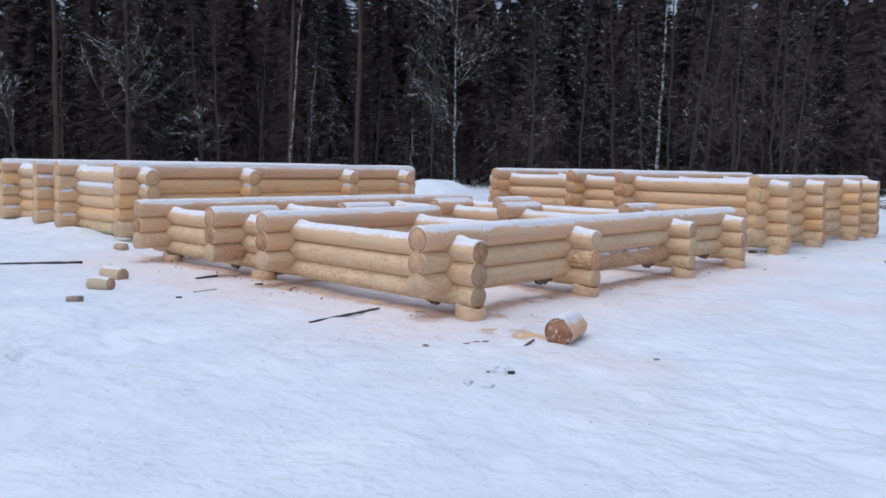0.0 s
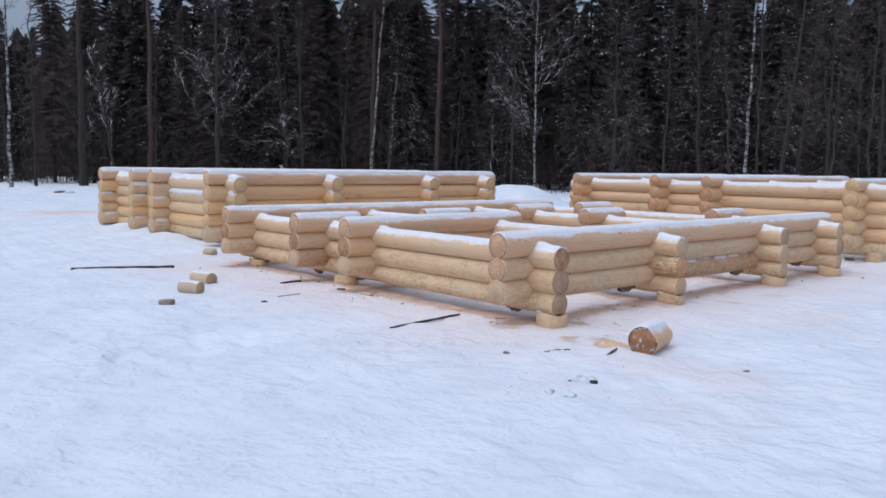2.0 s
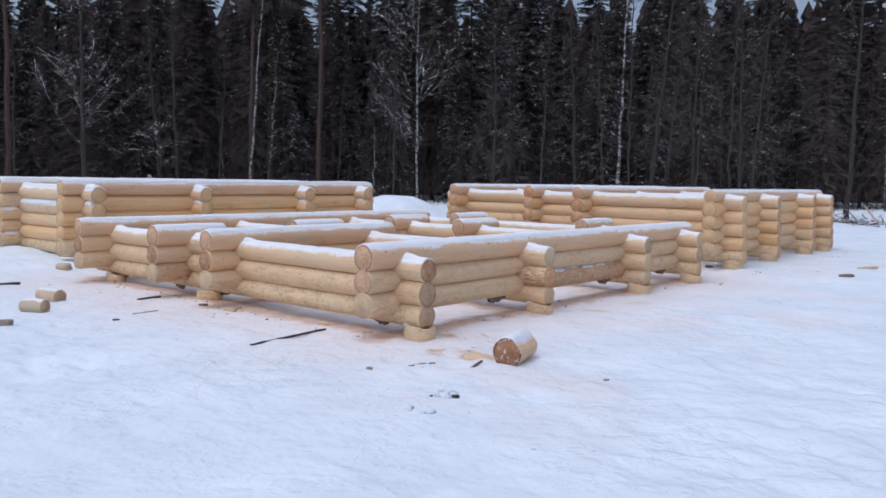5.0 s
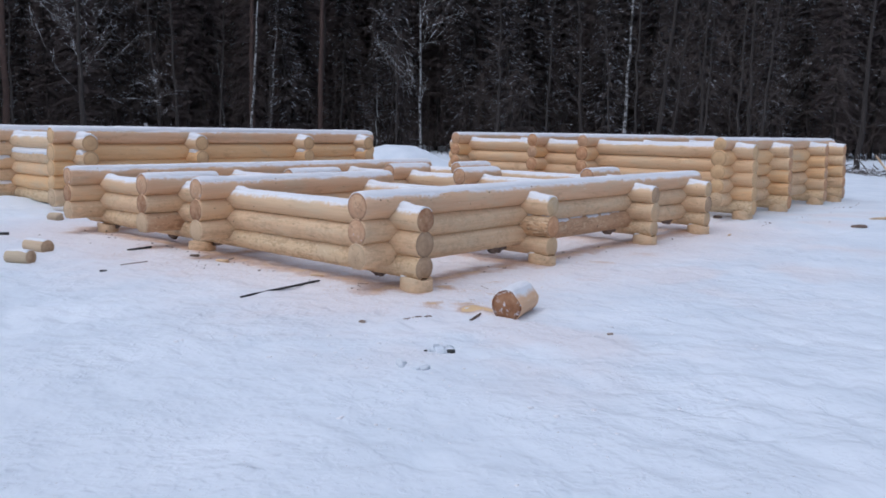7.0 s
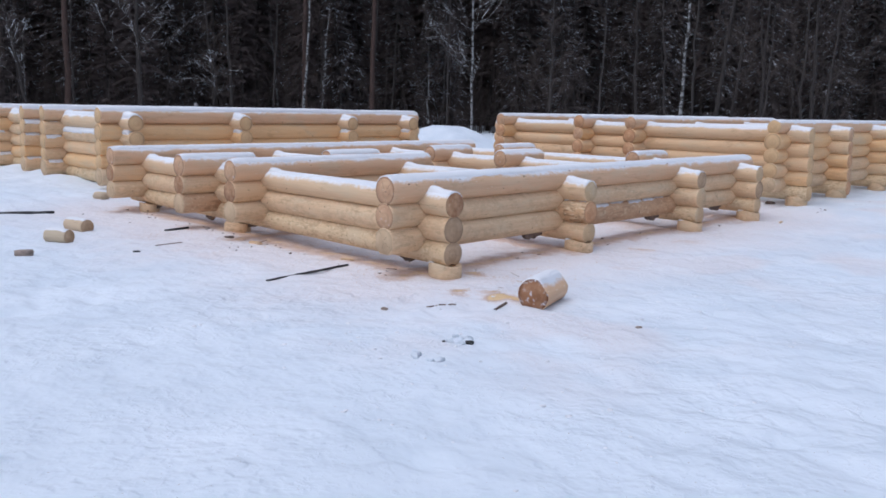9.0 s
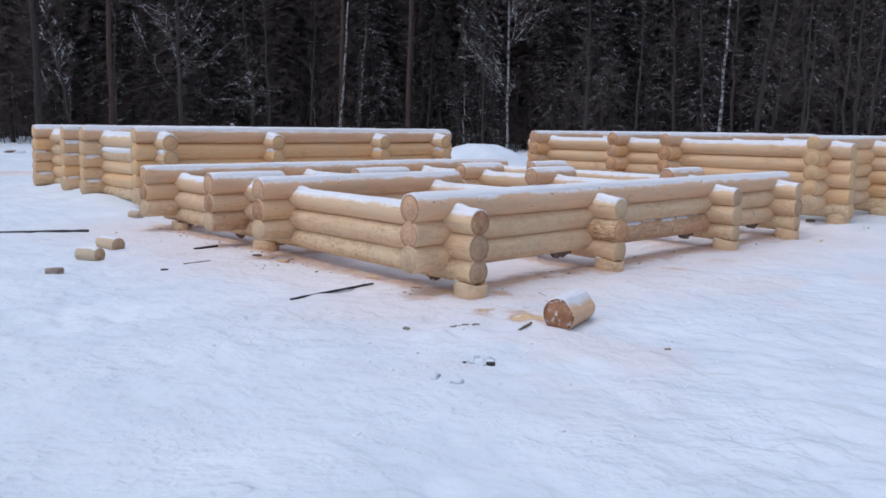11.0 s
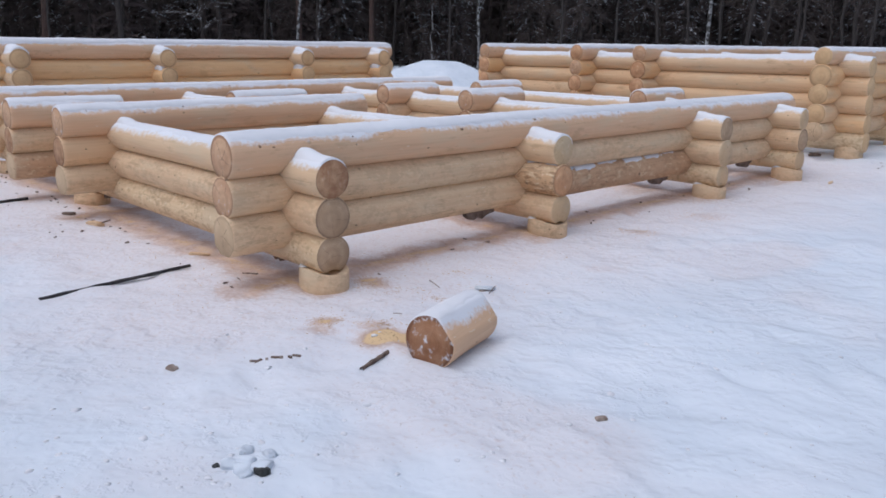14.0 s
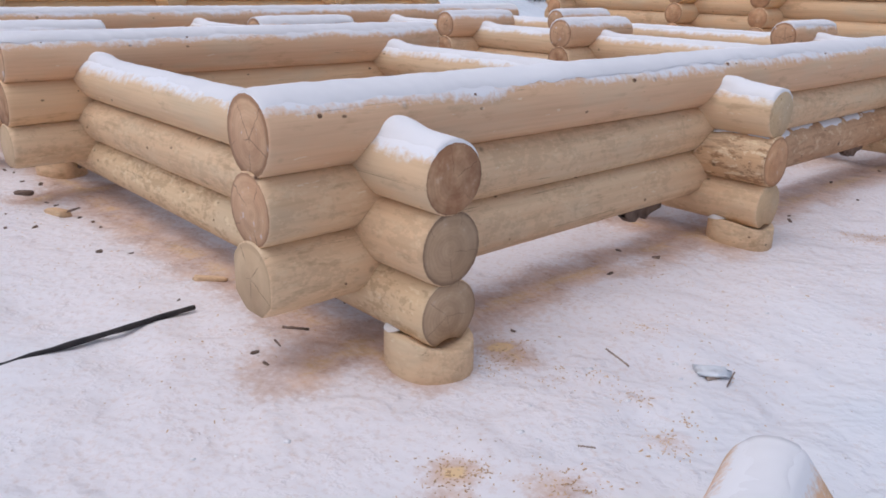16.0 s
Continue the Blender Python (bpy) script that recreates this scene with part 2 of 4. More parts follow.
SNOW = snow_material("trodden_snow", (0.67, 0.717, 0.772), (0.775, 0.812, 0.858), 0.9, True)
SNOW_CAP = snow_material("fresh_snow", (0.755, 0.75, 0.765), (0.815, 0.812, 0.825), 0.2)
WOOD = wood_material("peeled_pine", (0.796, 0.567, 0.335), (0.724, 0.474, 0.268), (0.388, 0.222, 0.114), 0.45)
WOOD_HONEY = wood_material("honey_pine", (0.835, 0.556, 0.285), (0.765, 0.470, 0.222), (0.428, 0.231, 0.113), 0.3)
WOOD_OLD = wood_material("weathered_pine", (0.780, 0.583, 0.368), (0.690, 0.478, 0.288), (0.347, 0.216, 0.116), 0.4, False, 0.22)
WOOD_GREY = wood_material("greyed_pine", (0.60, 0.48, 0.34), (0.50, 0.39, 0.27), (0.30, 0.21, 0.13), 0.4)
WOOD_STREAK = wood_material("bark_streaked_pine", (0.72, 0.50, 0.29), (0.58, 0.36, 0.19), (0.30, 0.16, 0.08), 0.9, False, 0.75)
WOOD_RED = wood_material("reddish_pine", (0.58, 0.37, 0.22), (0.50, 0.30, 0.17), (0.30, 0.17, 0.09), 0.7, False, 0.35)
WOOD_TOP_PALE = wood_material("snow_powdered_pale_pine", (0.780, 0.583, 0.368), (0.690, 0.478, 0.288), (0.347, 0.216, 0.116), 0.4, True)
WOOD_LOW = wood_material("flaky_pine", (0.755, 0.59, 0.365), (0.673, 0.495, 0.295), (0.43, 0.28, 0.155), 0.55, False, 0.55)
WOOD_TOP = wood_material("snow_powdered_pine", (0.775, 0.521, 0.330), (0.704, 0.444, 0.268), (0.388, 0.221, 0.114), 0.3, True)
END_STAR = end_material("pale_cracked_end", (0.592, 0.361, 0.214), (0.673, 0.446, 0.273), (0.286, 0.152, 0.082), 1.0)
END_BROWN = end_material("brown_sawn_end", (0.367, 0.190, 0.100), (0.581, 0.370, 0.214), (0.194, 0.104, 0.059), 0.6, 0.08)
END_GREY = end_material("grey_sawn_end", (0.459, 0.314, 0.191), (0.561, 0.399, 0.255), (0.214, 0.133, 0.082), 0.5, 0.1)
END_RED = end_material("old_red_end", (0.33, 0.155, 0.075), (0.45, 0.25, 0.14), (0.143, 0.062, 0.032), 0.3, 0.85)
END_LOW = end_material("pale_hewn_end", (0.58, 0.415, 0.255), (0.64, 0.475, 0.30), (0.48, 0.34, 0.21), 1.0, 0.0)
END_PALE = wood_material("fresh_sawn_end", (0.632, 0.465, 0.273), (0.561, 0.399, 0.228), (0.306, 0.190, 0.118), 0.3)
END_FAIR = end_material("fair_sawn_end", (0.72, 0.50, 0.27), (0.66, 0.43, 0.23), (0.48, 0.30, 0.16), 0.25, 0.05)
END_HONEY = end_material("honey_sawn_end", (0.571, 0.304, 0.155), (0.714, 0.437, 0.246), (0.337, 0.171, 0.082), 0.5, 0.2)
ENDS = (END_STAR, END_BROWN, END_GREY)
SPRUCE_BARK = bark_material("spruce_bark", (0.03, 0.025, 0.022), (0.075, 0.062, 0.055))
PINE_BARK = bark_material("pine_bark", (0.052, 0.034, 0.028), (0.125, 0.078, 0.062))
BIRCH_BARK = bark_material("birch_bark", (0.24, 0.23, 0.22), (0.46, 0.45, 0.44), (0.04, 0.035, 0.03), 0.0, (5, 5, 3))
TWIG_SNOWY = bark_material("snowy_twigs", (0.08, 0.066, 0.060), (0.16, 0.136, 0.122), None, 0.46)
GREY_BARK = bark_material("alder_bark", (0.030, 0.025, 0.022), (0.070, 0.058, 0.052))
TWIG = bark_material("bare_twigs", (0.048, 0.036, 0.031), (0.098, 0.075, 0.064), None, -0.15)
TWIG_PALE = bark_material("pale_twigs", (0.055, 0.042, 0.036), (0.115, 0.09, 0.078), None, 0.0)
NEEDLES = needle_material("spruce_needles", (0.107, 0.085, 0.080), (0.138, 0.112, 0.105))
KNOT_RIM = plain_material("knot_rim", (0.42, 0.25, 0.14), (0.58, 0.39, 0.23), 0.7, 60)
KNOT_HEART = plain_material("knot_heart", (0.09, 0.05, 0.03), (0.24, 0.13, 0.075), 0.7, 90)
NEEDLES_SNOWY = needle_material("snow_flecked_needles", (0.088, 0.073, 0.069), (0.119, 0.101, 0.094), 0.06)
BLACK = plain_material("black_iron_pipe", (0.02, 0.02, 0.022), (0.05, 0.045, 0.045), 0.6)
BOARD_GREY = plain_material("frosted_grey_board", (0.26, 0.25, 0.25), (0.48, 0.47, 0.48), 0.85, 12)
SCRAP = plain_material("dark_bark_scrap", (0.10, 0.07, 0.055), (0.26, 0.19, 0.15), 0.9)
SCRAP_PALE = plain_material("greyed_bark_scrap", (0.20, 0.145, 0.115), (0.44, 0.36, 0.30), 0.9, 30)
SAWDUST = plain_material("pine_sawdust", (0.42, 0.27, 0.15), (0.72, 0.54, 0.36), 0.9, 7)


# ---- building helpers ----
def mesh_object(name, verts, faces, materials, parent=None, label="", slots=None, smooth=True):
    me = bpy.data.meshes.new(name)
    me.from_pydata(verts, [], faces)
    for mt in materials:
        me.materials.append(mt)
    if slots is not None:
        me.polygons.foreach_set("material_index", slots)
    if smooth:
        me.polygons.foreach_set("use_smooth", [True] * len(me.polygons))
    me.update()
    ob = new(name, me)
    if parent:
        ob.parent = parent
    return tagged(ob, label)


def lattice(seed):
    return np.random.RandomState(seed).rand(256, 256)


LATTICE = lattice(5)


def value_noise(x, y, scale, octaves=4, gain=0.5):
    """Smooth noise in -1..1 at the plan's places."""
    total, amp, norm = np.zeros_like(x, dtype=float), 1.0, 0.0
    for o in range(octaves):
        u, v = x / scale + 13.7 * o, y / scale + 7.1 * o
        i, j = np.floor(u).astype(int), np.floor(v).astype(int)
        f, g = u - i, v - j
        f, g = f * f * (3 - 2 * f), g * g * (3 - 2 * g)
        a, b = LATTICE[i % 256, j % 256], LATTICE[(i + 1) % 256, j % 256]
        c, d = LATTICE[i % 256, (j + 1) % 256], LATTICE[(i + 1) % 256, (j + 1) % 256]
        total += amp * ((a * (1 - f) + b * f) * (1 - g) + (c * (1 - f) + d * f) * g)
        norm += amp
        amp, scale = amp * gain, scale / 2
    return 2 * total / norm - 1


def step(a, b, v):
    t = np.clip((v - a) / (b - a), 0, 1)
    return t * t * (3 - 2 * t)


def trodden(x, y):
    """Shallow footprints: one oval dent in some cells of the plan."""
    total = np.zeros_like(x, dtype=float)
    ci, cj = np.floor(x / 0.34).astype(int), np.floor(y / 0.34).astype(int)
    for di in (-1, 0, 1):
        for dj in (-1, 0, 1):
            i, j = ci + di, cj + dj
            p, q, w = LATTICE[i % 256, j % 256], LATTICE[(i + 91) % 256, (j + 37) % 256], LATTICE[(i + 17) % 256, (j + 140) % 256]
            dx, dy = x - (i + p) * 0.34, y - (j + q) * 0.34
            ca, sa = np.cos(9 * w), np.sin(9 * w)
            u, v = (dx * ca + dy * sa) / (0.11 + 0.05 * q), (dy * ca - dx * sa) / 0.065
            total = np.maximum(total, np.exp(-((u * u + v * v) ** 1.5)) * (w > 0.25) * (0.4 + 0.6 * p))
    return total


def ground_height(x, y):
    """Height of the snow: level yard, a bank by the western house, a ploughed heap, a slow rise to the woods."""
    x, y = np.asarray(x, float), np.asarray(y, float)
    far = np.hypot(x, y)
    west = step(-18, 22, -x - y)
    u = x + 0.30 * value_noise(x + 21, y, 0.8, 2) + 0.10 * value_noise(x, y + 33, 0.27, 2)
    v = y + 0.30 * value_noise(x - 17, y + 5, 0.8, 2) + 0.10 * value_noise(x + 61, y, 0.27, 2)
    z = 0.013 * value_noise(0.91 * u + 0.42 * v, 0.91 * v - 0.42 * u, 0.5, 2, 0.6) + 0.010 * value_noise(0.34 * u + 0.94 * v + 3, 0.34 * v - 0.94 * u, 0.24, 2, 0.6)
    z += 0.009 * value_noise(0.77 * u - 0.64 * v + 8, 0.77 * v + 0.64 * u, 0.15, 1) - 0.016 * value_noise(x + 40, y, 3.0, 3)
    z -= 0.030 * trodden(0.64 * x - 0.77 * y + 11, 0.77 * x + 0.64 * y) * step(-0.1, 0.5, value_noise(x + 77, y - 12, 1.4, 2))
    z -= 0.045 * trodden(0.83 * x + 0.56 * y, 0.83 * y - 0.56 * x) * step(-0.35, 0.35, value_noise(x - 31, y, 2.2, 2))
    z += 0.06 * step(-12.2, -14.2, x) * step(3.0, 5.5, y) * step(30, 20, -x)
    z += 0.10 * step(12.3, 14.2, y) * step(-14, -10, x)
    for bx, by, bh in ((-18.6, 6.62, 0.13), (-17.05, 6.65, 0.15), (-16.05, 6.45, 0.10), (-20.2, 6.6, 0.08)):
        z += bh * np.exp(-(((x - bx) / 0.45) ** 2 + ((y - by) / 0.4) ** 2))
    z += step(16, 46, far) * (0.45 * west + 0.15 * (1 - west))
    z += 0.07 * np.sin(1.9 * (0.96 * x - 0.28 * y) + 1.5 * value_noise(x, y, 9.0, 2)) * step(22, 28, -x) * step(15, 9, y)
    heap = np.exp(-(((x + 19.1) / 1.9) ** 2 + ((y - 19.6) / 2.1) ** 2))
    z += heap * (0.70 + 0.5 * value_noise(x, y, 1.4, 3))
    z += 0.05 * step(22, 30, far) * value_noise(x, y + 9, 2.0, 3)
    return z


def ground_at(x, y):
    return float(ground_height(np.array([x]), np.array([y]))[0])


# ---- the ground ----
# wall lines of the near frame: x of the walls along y, y of the walls along x
NEAR_X, NEAR_Y = (-5.53, -8.17, -9.23, -11.27), (6.0, 8.10, 10.6, 12.35)


def spread(fine0, fine1, fine, mid0, mid1, mid, out):
    a = list(np.arange(fine0, fine1, fine))
    lo, hi = list(np.arange(mid0, fine0, mid)), list(np.arange(fine1, mid1, mid))
    grow = [mid * 1.35**k for k in range(1, 40)]
    up = [mid1 + sum(grow[:k]) for k in range(1, 40) if sum(grow[:k]) < out]
    down = [mid0 - sum(grow[:k]) for k in range(1, 40) if sum(grow[:k]) < out]
    return np.array(sorted(down) + lo + a + hi + up)


def build_ground():
    xs = spread(-9.0, 0.6, 0.045, -26, 8, 0.3, 900)
    ys = spread(-0.5, 9.4, 0.045, -5, 27, 0.3, 900)
    gx, gy = np.meshgrid(xs, ys)
    gz = ground_height(gx, gy)
    nx, ny = len(xs), len(ys)
    verts = np.stack([gx, gy, gz], -1).reshape(-1, 3)
    i = np.arange(nx * ny).reshape(ny, nx)
    faces = np.stack([i[:-1, :-1], i[:-1, 1:], i[1:, 1:], i[1:, :-1]], -1).reshape(-1, 4)
    ob = mesh_object("ground", verts.tolist(), faces.tolist(), [SNOW])
    # sawdust lies along the walls of the near frame
    d = np.full(gx.shape, 9.0)
    for k in NEAR_X:
        d = np.minimum(d, np.where(gy > 0, np.hypot(gx - k + (0.05 if k < -6 else -0.10), np.maximum(0, np.maximum(5.6 - gy, gy - 12.6))), 9))
    for k in NEAR_Y:
        d = np.minimum(d, np.hypot(gy - k + 0.12, np.maximum(0, np.maximum(-11.7 - gx, gx + 5.2))))
    n = value_noise(gx, gy, 0.34, 4, 0.7)
    dust_tint = step(0.30, 0.02, d + 0.24 * n) * (0.80 + 0.8 * n)
    room = step(-12.2, -11.4, gx) * step(-4.9, -5.6, gx) * step(5.35, 6.0, gy + 0.3 * n) * step(13.0, 12.2, gy)
    dust_tint = np.maximum(dust_tint, room * (0.12 + 0.3 * n))
    for px, py, r, s in ((-4.29, 5.69, 0.10, 2.2), (-4.20, 5.76, 0.09, 1.5), (-4.24, 5.72, 0.2, 0.4), (-4.60, 5.53, 0.08, 0.8), (-5.05, 6.26, 0.09, 1.5), (-4.68, 5.625, 0.055, 1.6), (-5.13, 6.27, 0.07, 2.0), (-5.55, 5.72, 0.16, 0.8), (-5.75, 5.78, 0.14, 0.5), (-4.617, 6.355, 0.05, 0.5), (-4.885, 6.814, 0.05, 0.5), (-4.40, 6.2, 0.06, 0.4), (-4.858, 6.25, 0.06, 0.4), (-4.43, 5.79, 0.05, 0.8), (-4.80, 8.68, 0.18, 0.6),
                         (-4.75, 9.62, 0.25, 0.45), (-9.0, 5.0, 0.5, 0.3), (-4.45, 5.76, 0.1, 0.7), (-4.3, 7.6, 0.2, 0.25), (-24.5, 7.0, 1.0, 0.5)):
        dust_tint = np.maximum(dust_tint, s * np.exp(-((gx - px) ** 2 + (gy - py) ** 2) / r**2) * (0.8 + 0.5 * n))
    # broad even tint round the walls, deeper on the snow before the frame's left part
    dust_tint = np.maximum(dust_tint, 0.17 * step(2.3, 0.2, d + 0.5 * n))
    dust_tint = np.maximum(dust_tint, (0.17 + 0.10 * n) * step(-13.2, -11.5, gx) * step(-6.0, -7.5, gx) * step(4.2, 5.2, gy + 0.4 * n) * step(7.0, 6.2, gy))
    n2 = value_noise(gx + 5, gy, 1.1, 3, 0.6)
    dust_tint = np.maximum(dust_tint, 0.13 * step(0.0, 0.5, n2) * step(-12, -10, gx) * step(-1.5, -3.2, gx) * step(3.2, 5.2, gy) * step(22, 14, gy))
    at = ob.data.attributes.new("dust_tint", "FLOAT", "POINT")
    at.data.foreach_set("value", np.clip(dust_tint, 0, 1.6).ravel())
    tagged(ob, "trodden uneven white snow with sawdust along the log walls", "snow", kind="structure")


build_ground()


# ---- logs ----
def log_mesh(length, r, seed, flat=0.0, segs=20, groove=None, facet=None):
    """A peeled log along x from 0 to length, slightly crooked; flat: how far below its axis the underside is sawn off."""
    rs = np.random.RandomState(seed)
    n = max(3, int(length / 0.22))
    xs = np.concatenate([[0, 0.006], np.linspace(0.03, length - 0.03, n), [length - 0.006, length]])
    taper = 1 + rs.uniform(-0.03, 0.03) * (xs / length - 0.5) * 2
    p1, p2 = rs.uniform(0, 6.3, 2)
    verts, faces, slots = [], [], []
    bow_y, bow_z = rs.uniform(-0.006, 0.006, 2)
    for k, x in enumerate(xs):
        edge = {0: 0.93 if flat else 0.955, len(xs) - 1: 0.955, 1: 0.97 if flat else 0.988, len(xs) - 2: 0.988}.get(k, 1.0)
        wave = math.sin(math.pi * x / length)
        for s in range(segs):
            a = 2 * math.pi * s / segs
            rr = r * taper[k] * edge * (1 + 0.012 * math.sin(2 * a + p1 + 0.7 * x) + 0.009 * math.sin(3 * a + p2 - 1.3 * x))
            if groove is not None:
                off = math.cos(a - groove)
                reach = 1.72 * off - math.sqrt(max(0.0, (1.72 * off) ** 2 - 1.72**2 + 0.95**2)) if off > 0.834 else 9
                rr = min(rr, r * edge * reach)
            for way, depth in facet or ():
                if math.cos(a - way) > 0.3:
                    rr = min(rr, r * edge * depth / math.cos(a - way))
            y, z = rr * math.cos(a) + bow_y * wave, rr * math.sin(a) + bow_z * wave
            verts.append((x, y, max(z, -flat) if flat else z))
    for k in range(len(xs) - 1):
        for s in range(segs):
            a, b = k * segs + s, k * segs + (s + 1) % segs
            faces.append((a, a + segs, b + segs, b))
            slots.append(0)
    last = (len(xs) - 1) * segs
    faces.append(tuple(range(segs)))
    faces.append(tuple(reversed(range(last, last + segs))))
    slots += [1, 1]
    return verts, [tuple(reversed(f)) for f in faces], slots


def cap_mesh(length, r, seed, bumps=(), thick=0.03, spreads=0.8):
    """Snow lying on a log along x: rounded on top, ragged along its edges, banked up where another wall crosses (bumps)."""
    rs = np.random.RandomState(seed + 900)
    n, cols = max(8, int(length / 0.022)), 19
    x = np.linspace(0.003, length - 0.003, n)
    q = np.full(n, seed * 1.7)
    wl = spreads + 0.20 * value_noise(x + seed * 3.1, q, 0.45, 2) + 0.17 * value_noise(x + seed * 5.3, q + 9, 0.07, 2, 0.7)
    wr = spreads + 0.35 + 0.20 * value_noise(x + seed * 3.1 + 50, q, 0.45, 2) + 0.17 * value_noise(x + seed * 5.3 + 50, q + 9, 0.07, 2, 0.7)
    t = thick * (1 + 0.4 * value_noise(x + seed * 3.1 + 90, q, 0.6, 3)) * np.sqrt(np.clip(np.minimum(x, length - x) / 0.10, 0.05, 1))
    extra = sum((0.026 * np.exp(-(((x - b) / 0.10) ** 2)) for b in bumps), np.zeros(n))
    u = np.linspace(-1, 1, cols)[None, :]
    a = rs.uniform(-0.1, 0.1) + np.where(u < 0, u * wl[:, None], u * wr[:, None])
    X = np.repeat(x[:, None], cols, 1)
    h = (1 - u * u) * t[:, None] + extra[:, None] * np.clip(1 - (u / 0.8) ** 2, 0, 1) - 0.003 * abs(u) ** 8
    h = h + 0.004 * value_noise(X + 7 * seed, a * r * 1.0, 0.055, 2, 0.6) * (1 - abs(u) ** 5)
    rr = r * 1.008 + h
    grid = np.stack([X, rr * np.sin(a), rr * np.cos(a)], -1)
    verts = grid.reshape(-1, 3).tolist()
    i = np.arange(n * cols).reshape(n, cols)
    faces = np.stack([i[:-1, :-1], i[:-1, 1:], i[1:, 1:], i[1:, :-1]], -1).reshape(-1, 4).tolist()
    base = len(verts)
    for row in (grid[0], grid[-1]):
        verts += (row * (1, 0.88, 0.88)).tolist()
    o, l = base + cols, (n - 1) * cols
    for c in range(cols - 1):
        faces.append((base + c, base + c + 1, c + 1, c))
        faces.append((l + c, l + c + 1, o + c + 1, o + c))
    return verts, [tuple(reversed(f)) for f in faces]


LOG_SEED = [0]


def knot_mesh():
    """A low oval branch stub: dark heart, reddish rim, lying on the plane z = 0."""
    me = bpy.data.meshes.new("knot")
    v, f, n = [], [], 10
    for rad, z in ((1.0, -0.12), (0.78, 0.10), (0.5, 0.13)):
        v += [(rad * math.cos(6.2832 * k / n) * (1 + 0.1 * math.sin(2.2 * k)), rad * math.sin(6.2832 * k / n), z) for k in range(n)]
    for q in (0, 1):
        f += [(q * n + k, q * n + (k + 1) % n, q * n + n + (k + 1) % n, q * n + n + k) for k in range(n)]
    f.append(tuple(range(2 * n, 3 * n)))
    me.from_pydata(v, [], f)
    me.materials.append(KNOT_RIM)
    me.materials.append(KNOT_HEART)
    me.polygons.foreach_set("material_index", [0] * n + [1] * (n + 1))
    return me


KNOT_MESH = knot_mesh()


def add_knots(log, length, r, seed, snowy):
    """Branch knots in loose whorls along a log, on the sides that are not under snow."""
    rs = random.Random(seed * 13 + 1)
    x = rs.uniform(0.15, 0.5)
    while x < length - 0.1:
        for _ in range(rs.choice((1, 1, 1, 2))):
            a = rs.uniform(0.2, 1.15) * rs.choice((1, 1, -1)) if snowy else rs.uniform(-0.6, 0.75)
            ob = new("knot", KNOT_MESH)
            ob.parent = log
            px, size = x + rs.gauss(0, 0.05), rs.choice((0.004, 0.005, 0.007, 0.010))
            ob.location = (px, -r * 0.985 * math.cos(a), r * 0.985 * math.sin(a))
            ob.rotation_euler = (math.pi / 2 - a, 0, 0)
            ob.scale = (size * rs.uniform(1.0, 1.6), size, 0.012)
        x += rs.uniform(0.3, 0.8) if snowy else rs.uniform(0.5, 1.3)


def add_log(house, along, line, a, b, z, r, snowy=False, bumps=(), flat=0.0, material=None, origin=(0, 0), end=None, ledge=(), groove=None, knots=False, cap=0.011, facet=None):
    """One log of a wall: along 'x' or 'y' from a to b on the line, its axis at height z, as a part of the house."""
    LOG_SEED[0] += 1
    seed = LOG_SEED[0]
    v, f, s = log_mesh(b - a, r, seed, flat, 20 if groove is None and not facet else 40, groove, facet)
    ob = mesh_object("log", v, f, [(WOOD_TOP if along == "y" else WOOD_TOP_PALE) if snowy else material or WOOD, END_LOW if flat else end or ENDS[seed * 7 % 3]], house, "", s)
    ox, oy = origin
    if along == "x":
        ob.location = (a - ox, line - oy, z)
    else:
        ob.location, ob.rotation_euler = (line - ox, a - oy, z), (0, 0, radians(90))
    if snowy:
        cv, cf = cap_mesh(b - a, r, seed, [p - a for p in bumps], cap, 0.74 if along == "x" else 0.84)
        mesh_object("snow_cap", cv, cf, [SNOW_CAP], ob, "thin cap of fresh white snow")
    for at, length, lean, thick in ledge:
        cv, cf = cap_mesh(length, r, seed + 5, (), thick, 0.42 if thick > 0.02 else 0.28 if thick > 0.005 else 0.12)
        c = mesh_object("snow_patch", cv, cf, [SNOW_CAP], ob, "small patch of drifted snow")
        c.location, c.rotation_euler = (at - a, 0, 0), (lean, 0, 0)
    if knots:
        add_knots(ob, b - a, r, seed, snowy)
    return ob


def wall(house, along, line, a, b, tops, radii, crossings=(), flat=0.0, origin=(0, 0), seed=0, ends=None, ledges=None, woods=None, mats=None, outs=None, joints=(), groove=None, knots=False, cap=0.011, hewn=None):
    """A stack of logs from the top course down; each lower log reaches a little further out; joints: where the bottom course is pieced, inside crossings."""
    rs = random.Random(seed)
    for k, (z, r) in enumerate(zip(tops, radii)):
        out = outs[k] if outs else 0.009 * k + rs.uniform(0, 0.006)
        bumps = [c + s * 0.15 for c in crossings for s in (-1, 1)] if along == "x" else ()
        low = k == len(tops) - 1
        mat = (woods or ((WOOD_OLD,) * 2 + (WOOD,) * 3))[rs.randrange(5)] if not low else WOOD_LOW if along == "x" else WOOD_OLD
        if mats and mats[k]:
            mat = mats[k]
        cuts = [a - out, *(joints if low else ()), b + out]
        for piece, (p, q) in enumerate(zip(cuts, cuts[1:])):
            stuff = mat[piece] if isinstance(mat, tuple) else mat
            lie = [d for d in (ledges or {}).get(k, ()) if p <= d[0] < q]
            add_log(house, along, line, p, q, z, r, k == 0, [u for u in bumps if p < u < q], flat if low else 0.0, stuff, origin, ends[k] if ends else None, lie, groove if low else None, knots, cap, hewn if low and piece == 0 else None)


